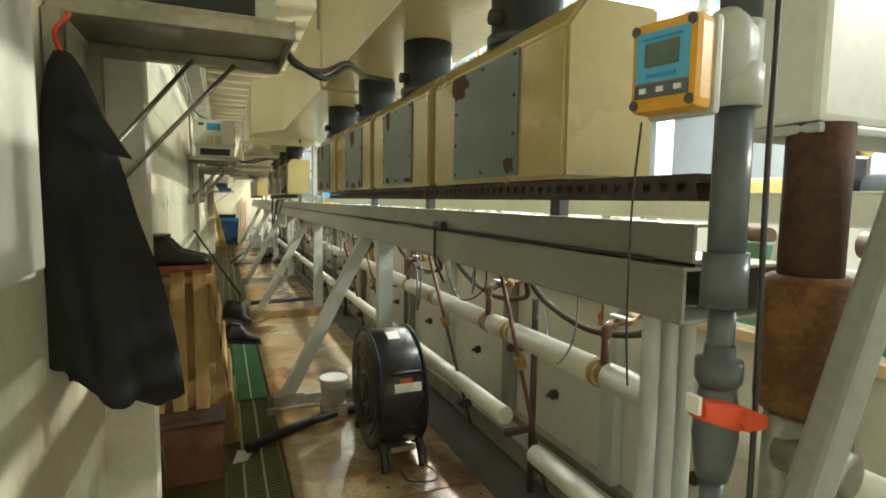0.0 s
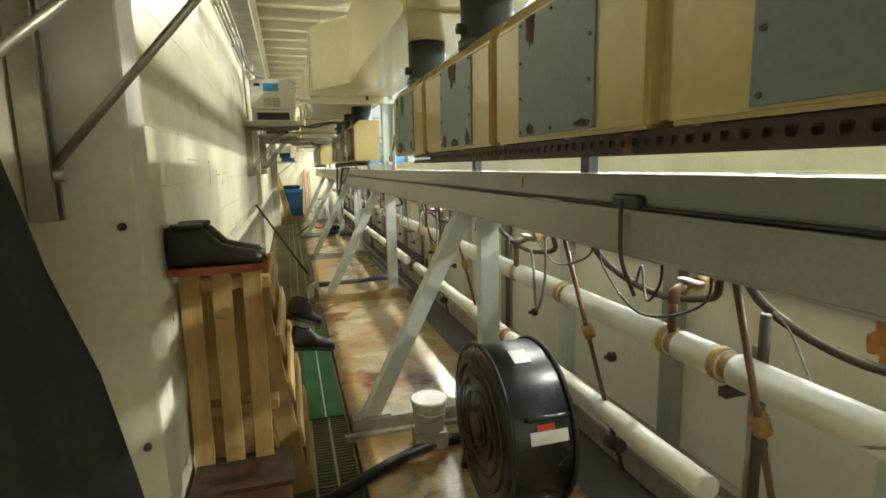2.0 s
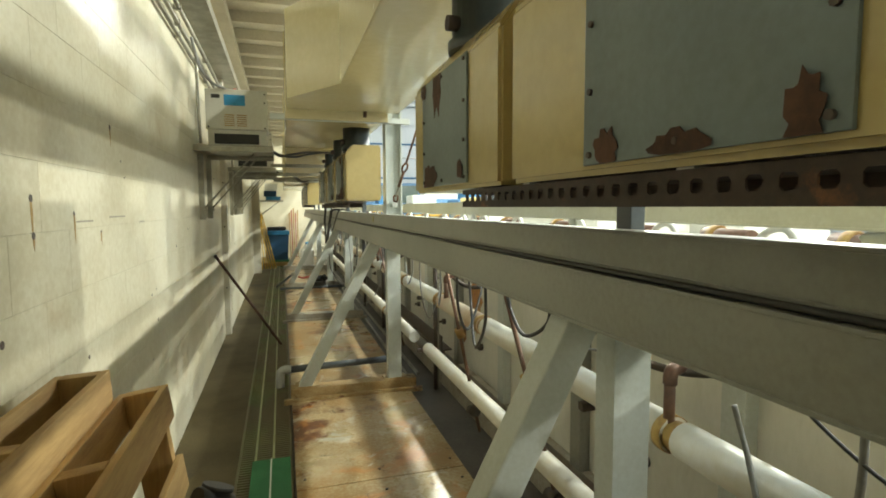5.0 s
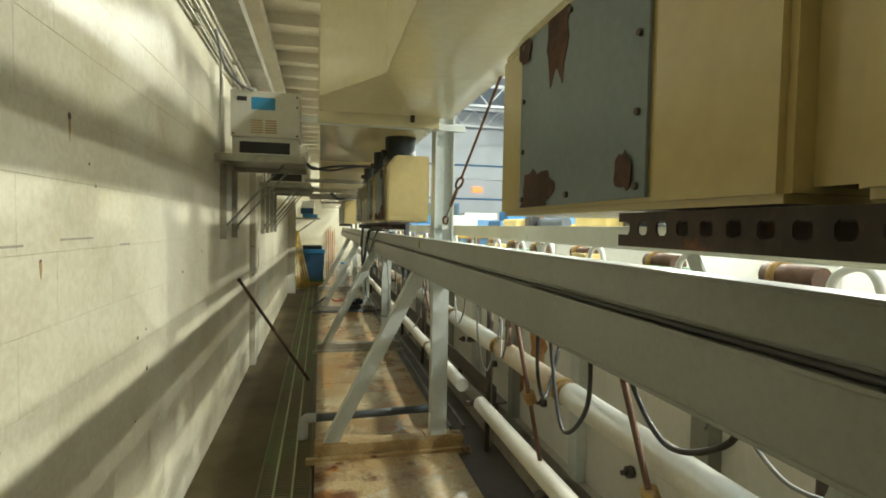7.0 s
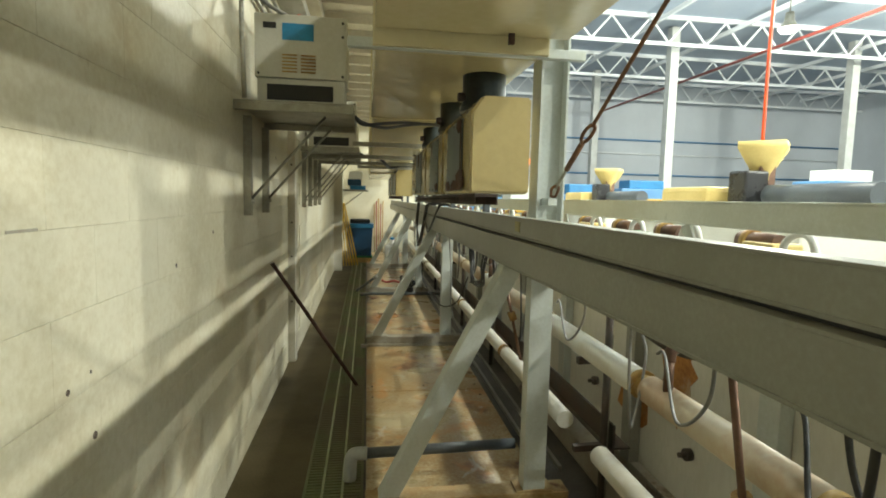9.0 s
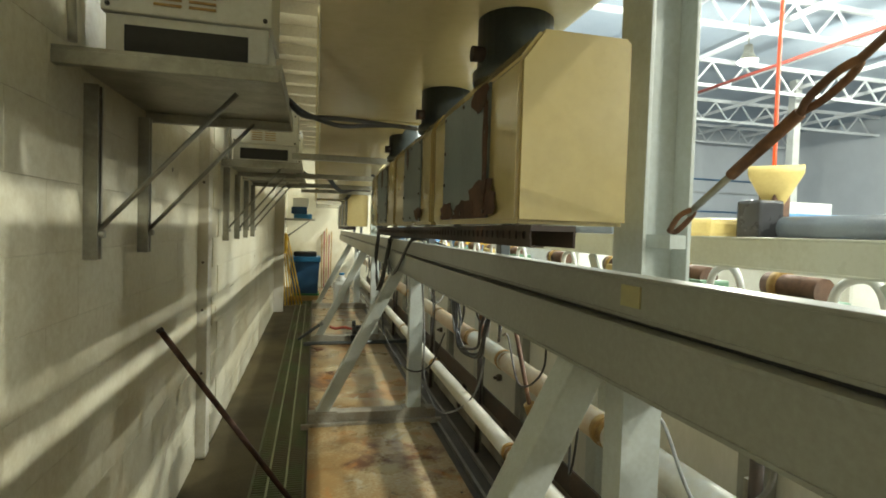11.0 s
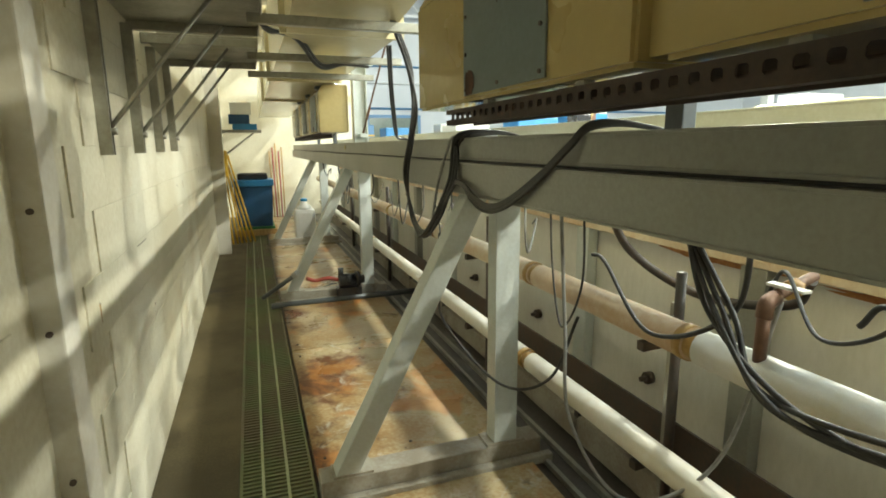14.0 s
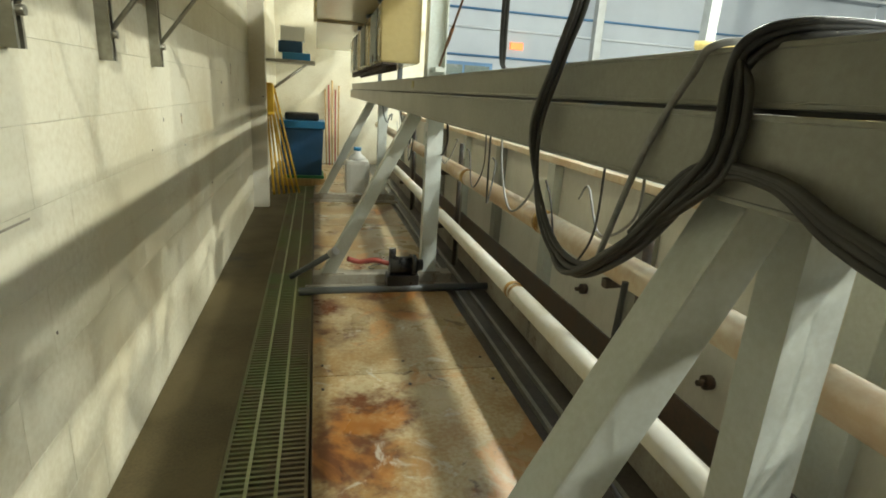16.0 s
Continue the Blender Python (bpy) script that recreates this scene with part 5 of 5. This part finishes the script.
part("eye", tube(B(), [a + (b - a) * 0.22, a + (b - a) * 0.24 + V(0.015, 0, 0), a + (b - a) * 0.27 + V(0.015, 0, 0), a + (b - a) * 0.285, a + (b - a) * 0.27 - V(0.015, 0, 0), a + (b - a) * 0.24 - V(0.015, 0, 0), a + (b - a) * 0.22], 0.007), M["rust_orange"], t)
part("long_rod", rod(B(), a + (b - a) * 0.28, b, 0.007, n=8), M["rust_orange"], t)
part("lug", box(B(), (1.06, 6.5, 1.47), (1.1, 6.595, 1.5)), M["steel_pale"], t)
t = thing("turnbuckle", (1.11, 12.4, 1.5), "rusty turnbuckle and rod bracing the column", "turnbuckle")
a, b = V(1.09, 12.38, 1.51), V(1.085, 10.98, 2.4)
part("long_rod", rod(B(), a, b, 0.007, n=8), M["rust_orange"], t)
part("body", rod(B(), a + (b - a) * 0.12, a + (b - a) * 0.22, 0.011, n=8), M["rust_orange"], t)
part("lug", box(B(), (1.06, 12.35, 1.47), (1.12, 12.475, 1.5)), M["steel_pale"], t)

# pump by the fourth frame
t = thing("small_pump", (0.86, 12.32, 0.1), "small black pump with a red hose on the sill", "pump")
part("motor", rod(B(), (0.8, 12.3, 0.19), (0.95, 12.3, 0.19), 0.06, n=20), M["plastic_black"], t)
part("head", lathe(B(), (0.95, 12.3, 0.19), (1, 0, 0), [(0, 0.075), (0.03, 0.075), (0.05, 0.04), (0.08, 0.04)]), M["plastic_black"], t)
part("base", box(B(), (0.78, 12.24, 0.0), (1.0, 12.355, 0.13), 0.006), M["plastic_black"], t)
part("outlet", rod(B(), (0.82, 12.3, 0.22), (0.82, 12.3, 0.31), 0.025, n=12), M["plastic_black"], t)
part("red_hose", tube(B(), [(0.8, 12.3, 0.2), (0.7, 12.32, 0.22), (0.6, 12.35, 0.2), (0.52, 12.33, 0.23)], 0.018), M["red_pipe"], t)
part("wire", tube(B(), [(0.95, 12.3, 0.24), (1.0, 12.5, 0.12), (0.85, 12.8, 0.04), (0.7, 12.7, 0.04), (0.8, 12.55, 0.05)], 0.004), M["cable"], t)
t = thing("grey_drain_pipe", (0.14, 12.55, 0), "blue-grey plastic drain pipe along the sill", "pipe")
part("slope", rod(B(), (0.14, 12.55, 0.03), (0.42, 12.3, 0.28), 0.02, n=12), M["pvc"], t)
part("run", rod(B(), (0.2, 12.25, 0.03), (1.5, 12.25, 0.04), 0.026, n=14), M["pvc"], t)
part("cap", rod(B(), (0.41, 12.31, 0.27), (0.44, 12.28, 0.3), 0.03, n=12), M["pvc_pale"], t)

t = thing("white_jug", (0.85, 15.7, 0), "white plastic jug standing on the plates", "jug")
part("body", box(B(), (0.68, 15.6, 0.02), (0.98, 15.88, 0.48), 0.06), M["white_plastic"], t)
part("shoulder", lathe(B(), (0.83, 15.74, 0.46), (0, 0, 1), [(0, 0.12), (0.05, 0.1), (0.09, 0.05), (0.13, 0.045)]), M["white_plastic"], t)
part("cap", lathe(B(), (0.83, 15.74, 0.59), (0, 0, 1), [(0, 0.05), (0.04, 0.05)], n=16), M["blue"], t)

# end of the aisle
t = thing("waste_bin", (0.13, 16.5, 0), "dark blue plastic bin on a low wooden base", "bin")
part("body", prism(B(), [(-0.13, 0.14), (0.39, 0.14), (0.42, 0.78), (-0.16, 0.78)], "y", 16.5, 17.0), M["bin"], t)
part("rim", box(B(), (-0.18, 16.47, 0.78), (0.44, 17.03, 0.88), 0.01), M["bin_top"], t)
part("rubbish", box(B(), (-0.1, 16.55, 0.88), (0.36, 16.9, 0.98), 0.03), M["rubber"], t)
part("green_tray", box(B(), (-0.1, 16.45, 0.1), (0.42, 16.98, 0.139), 0.005), M["green_mat"], t)
part("base", box(B(), (-0.16, 16.42, 0.0), (0.46, 17.0, 0.1), 0.01), M["pallet"], t)
t = thing("end_shelf", (0.0, 16.3, 1.6), "grey shelf with blue boxes at the aisle end", "shelf")
part("plate", box(B(), (-0.355, 16.3, 1.61), (0.31, 16.75, 1.65), 0.004), M["galv"], t)
for y in (16.35, 16.7):
    part("brace", rod(B(), (-0.34, y, 1.2), (0.2, y, 1.61), 0.012, n=8), M["galv"], t)
tagged(part("blue_box", box(B(), (-0.1, 16.35, 1.65), (0.25, 16.65, 1.74), 0.01), M["bin_top"]), "bright blue plastic box on the end shelf", "box")
tagged(part("dark_box", box(B(), (-0.15, 16.4, 1.742), (0.15, 16.62, 1.88), 0.01), M["bin"]), "dark blue plastic box on the end shelf", "box")
tagged(part("white_carton", box(B(), (-0.12, 16.42, 1.882), (0.18, 16.6, 2.06), 0.006), M["white_plastic"]), "white carton stacked on the end shelf", "carton")
for k in range(6):
    t = thing("yellow_pole", (-0.2 + 0.05 * k, 16.0, 0), "yellow pole leaning in the corner", "pole", "yellow poles")
    part("shaft", rod(B(), (-0.2 + 0.06 * k, 15.75 + 0.03 * k, 0.0), (-0.3 + 0.02 * k, 16.25, 1.1 + 0.09 * (k % 3)), 0.014, n=8), M["yellow"], t)
tagged(part("yellow_cloth", box(B(), (-0.32, 16.1, 0.95), (-0.2, 16.26, 1.35), 0.04), M["yellow"]), "yellow rainwear hanging in the corner", "clothing")
for k in range(5):
    tagged(part("broom_pole", rod(B(), (0.5 + 0.05 * k, 18.6, 0.0), (0.48 + 0.06 * k, 18.94, 1.3 + 0.08 * (k % 3)), 0.014, n=8), M["red_pipe"] if k % 2 else M["pallet"]), "broom pole leaning on the end wall", "pole", "broom poles")

# ---------------------------------------------------------------- the hall beyond
def truss(y):
    t = thing("roof_truss", (16, y, 7.2), "white painted steel roof truss", "truss", "roof trusses")
    part("top_chord", box(B(), (1.402, y - 0.06, 8.24), (29.9, y + 0.06, 8.398)), M["truss"], t)
    part("bottom_chord", box(B(), (1.402, y - 0.06, 7.3), (29.9, y + 0.06, 7.42)), M["truss"], t)
    k = 2.2
    while k < 29:
        part("web", bar(B(), (k, y, 7.4), (k + 0.75, y, 8.25), 0.06, 0.06), M["truss"], t)
        part("web", bar(B(), (k + 0.75, y, 8.25), (k + 1.5, y, 7.4), 0.06, 0.06), M["truss"], t)
        k += 1.5
    return t


for y in (-2, 3, 8, 13, 18, 23, 28, 33):
    truss(y)
for k in range(8):
    tagged(part("purlin", box(B(), (4 + 3.2 * k, -15.9, 7.9), (4.1 + 3.2 * k, 33.9, 8.05)), M["truss"]), "white painted steel roof purlin", "beam", "purlins")
for x, z in ((6.2, 6.9), (13.5, 6.7)):
    tagged(part("sprinkler_pipe", rod(B(), (x, -15.99, z), (x, 33.99, z), 0.05, n=12), M["red_pipe"]), "red painted sprinkler pipe under the roof", "pipe", "sprinkler pipes")
for x, y in ((12, 24), (12, 12), (20, 24), (20, 12), (12, 31)):
    tagged(part("hall_column", box(B(), (x - 0.17, y - 0.17, -0.02), (x + 0.17, y + 0.17, 8.3), 0.01), M["pvc_pale"]), "grey steel hall column", "column", "hall columns")


def hopper_machine(x, y):
    t = thing("hopper_machine", (x, y, 0), "white moulding machine with a yellow funnel hopper", "machine", "yellow machines")
    part("bed", box(B(), (x - 0.7, y - 1.4, -0.02), (x + 0.8, y + 1.6, 1.5), 0.03), M["unit"], t)
    part("barrel", rod(B(), (x, y - 1.5, 1.62), (x, y + 1.6, 1.62), 0.12, n=20), M["pvc"], t)
    part("hopper", lathe(B(), (x, y, 1.74), (0, 0, 1), [(0, 0.1), (0.12, 0.12), (0.42, 0.34), (0.5, 0.34)], n=4), M["hopper"], t)
    part("motor", box(B(), (x - 0.32, y - 0.15, 1.5), (x - 0.02, y + 0.15, 1.9), 0.03), M["plastic_black"], t)
    part("feed_block", box(B(), (x - 0.1, y - 0.1, 1.74), (x + 0.1, y + 0.1, 2.05), 0.01), M["copper"], t)
    part("guard", box(B(), (x - 0.5, y + 0.3, 1.5), (x + 0.6, y + 1.3, 1.72), 0.06), M["hopper"], t)
    return t


hopper_machine(4.9, 10.0)
hopper_machine(6.6, 9.3)
hopper_machine(5.6, 15.5)
hopper_machine(5.2, 3.0)
for k, (x, y, h, w) in enumerate(((4.2, 17.5, 1.5, 1.2), (6.5, 19, 1.7, 1.8), (8.5, 16, 1.6, 1.4), (10, 22, 2.0, 2.2), (7, 25, 1.8, 2.5), (4.3, 23, 1.6, 1.5), (13, 17, 2.2, 2.0), (4.0, 29, 2.2, 1.5))):
    t = thing("blue_machine", (x, y, 0), "blue painted machine in the far hall", "machine", "blue machines")
    part("body", box(B(), (x - w / 2, y - 0.6, -0.02), (x + w / 2, y + 0.6, h), 0.04), M["blue_steel"], t)
    part("hood", box(B(), (x - w / 3, y - 0.4, h), (x + w / 4, y + 0.4, h + 0.3), 0.04), M["bin_top"] if k % 2 else M["unit"], t)
    part("rail", box(B(), (x - w / 2, y - 0.65, h * 0.8), (x + w / 2, y - 0.61, h * 0.8 + 0.06)), M["yellow"], t)
for x, y in ((4.9, 10.0), (6.6, 9.3)):
    tagged(part("air_line", tube(B(), [(x, y, 8.0), (x, y, 5), (x - 0.03, y, 3.4), (x - 0.04, y - 0.02, 2.2)], 0.02), M["orange"]), "hanging orange air line in the hall", "hose", "air lines")
for k, (y, z) in enumerate(((22, 3.2), (22, 4.4), (22, 5.2))):
    tagged(part("wall_pipe", rod(B(), (2.47, 19.5, z), (2.47, 33.8, z), 0.05, n=12), M["blue_steel"] if k != 1 else M["truss"]), "pipe run along the hall wall", "pipe", "hall wall pipes")
    tagged(part("wall_pipe", rod(B(), (2.6, 33.9, z), (29.8, 33.9, z), 0.05, n=12), M["blue_steel"] if k != 1 else M["truss"]), "pipe run along the hall end wall", "pipe", "hall wall pipes")
t = tagged(thing("window_1", (7, 33.98, 2), "dark framed window in the hall end wall", "window"), kind="structure")
part("window_frame", box(B(), (5.6, 33.93, 1.2), (8.4, 33.998, 2.9), 0.01), M["blue_steel"], t)
part("pane", box(B(), (5.75, 33.915, 1.35), (6.95, 33.928, 2.75)), M["lcd"], t)
part("pane", box(B(), (7.05, 33.915, 1.35), (8.25, 33.928, 2.75)), M["lcd"], t)
tagged(part("exit_sign", box(B(), (9.2, 33.85, 3.6), (9.8, 33.99, 3.9)), glow("sign_glow", (1.0, 0.25, 0.06), 2.0)), "lit orange exit sign on the hall wall", "sign")

# ---------------------------------------------------------------- pieces of floor and wall, last
plates = tagged(thing("floor_plates", (0.3, 0, 0), "rusty stained steel floor plates under the line", "floor"), kind="structure")
y, k = -0.6, 0
while y < 18.4:
    L = 1.47
    bm = box(B(), (0.295, y, -0.01), (1.2, y + L - 0.006, 0.018), 0.003)
    p = part("plate", bm, M["plate"], plates)
    for yy in (y + 0.1, y + L - 0.12):
        for xx in (0.34, 0.74, 1.15):
            part("bolt", rod(B(), (xx, yy, 0.018), (xx, yy, 0.022), 0.008, n=6), M["dark_iron"], p)
    y += L
for x in (1.26, 1.36):
    tagged(part("floor_rail", box(B(), (x, 7.0, -0.01), (x + 0.02, 17.5, 0.015)), M["galv"]), "thin steel rail along the pit floor", "rail", "floor rails")

grating = tagged(thing("grating", (0.13, 0, 0), "green fibreglass floor grating over the gutter", "grating"), kind="structure")
for x, m_ in ((-0.018, M["grate"]), (0.07, M["grate_edge"]), (0.17, M["grate_edge"]), (0.27, M["grate"])):
    part("bar", box(B(), (x, Y0, -0.035), (x + 0.012, Y1, 0.002)), m_, grating)
verts, faces = [], []
n = int((Y1 - Y0) / 0.028)
for k in range(n):
    y = Y0 + 0.028 * k
    for xa, xb in ((-0.006, 0.07), (0.082, 0.17), (0.182, 0.27)):
        i = len(verts)
        verts += [(x, yy, z) for x in (xa, xb) for yy in (y, y + 0.012) for z in (-0.03, 0.0)]
        faces += [(i + a, i + b, i + c_, i + e) for a, b, c_, e in ((0, 1, 3, 2), (4, 6, 7, 5), (0, 4, 5, 1), (2, 3, 7, 6), (1, 5, 7, 3), (0, 2, 6, 4))]
me = bpy.data.meshes.new("cross_bars")
me.from_pydata(verts, [], faces)
me.materials.append(M["grate"])
ob = new("cross_bars", me)
ob.parent = grating
ob.matrix_parent_inverse = Matrix.Translation(grating.location).inverted()
tagged(ob, kind="stuff")

# painted blocks, proud of the wall by the depth of the joints
bm = box(B(), (-0.01, -0.1996, -0.0996), (0.0062, 0.1996, 0.0996))
bmesh.ops.bevel(bm, geom=[e for e in bm.edges if all(v.co.x > 0 for v in e.verts)], offset=0.0008, segments=1, affect="EDGES")
block = mesh_of("block", bm, M["wall"])
count = {wall_a: 0, wall_b: 0}
for row in range(12):
    y = 2.33 + 0.2 * (row % 2)
    while y < 15.0:
        w, x = (wall_a, WX) if y < 8.9 else (wall_b, WX2)
        if (y < 8.86 or y > 9.39) and y + 0.2 < 15.0:
            ob = new("block", block)
            ob.parent = w
            ob.matrix_basis = Matrix.Translation((x - 0.006, y, 0.1 + 0.2 * row))
        y += 0.4

# anchor holes as dark discs with their inner shade painted, and rust streaks on the block walls
rnd = random.Random(21)
for k in range(46):
    y = rnd.uniform(2.6, 14.6)
    if 8.95 < y < 9.3:
        continue
    w, x = (wall_a, WX) if y < 9.1 else (wall_b, WX2)
    z = rnd.uniform(0.45, 1.9)
    r = rnd.choice((0.004, 0.005, 0.008, 0.011))
    part("anchor_hole", rod(B(), (x - 0.004, y, z), (x + 0.0012, y, z), r, n=8), M["dark_iron"], w)
    if k % 5 == 0:
        h = rnd.uniform(0.04, 0.16)
        part("rust_streak", prism(B(), [(y - 0.007, z), (y + 0.006, z + 0.004), (y + 0.008, z - 0.4 * h), (y + 0.002, z - h), (y - 0.003, z - 0.7 * h)], "x", x - 0.002, x + 0.0009), M["brass"], w)
for y, z, L in ((4.6, 1.42, 0.16), (4.95, 1.43, 0.22), (5.4, 1.4, 0.1), (10.1, 0.98, 0.2), (3.6, 1.5, 0.3)):
    part("scrape", box(B(), (WX - 0.002 if y < 9 else WX2 - 0.002, y, z), ((WX if y < 9 else WX2) + 0.0009, y + L, z + 0.006)), M["sill_grey"], wall_a if y < 9 else wall_b)
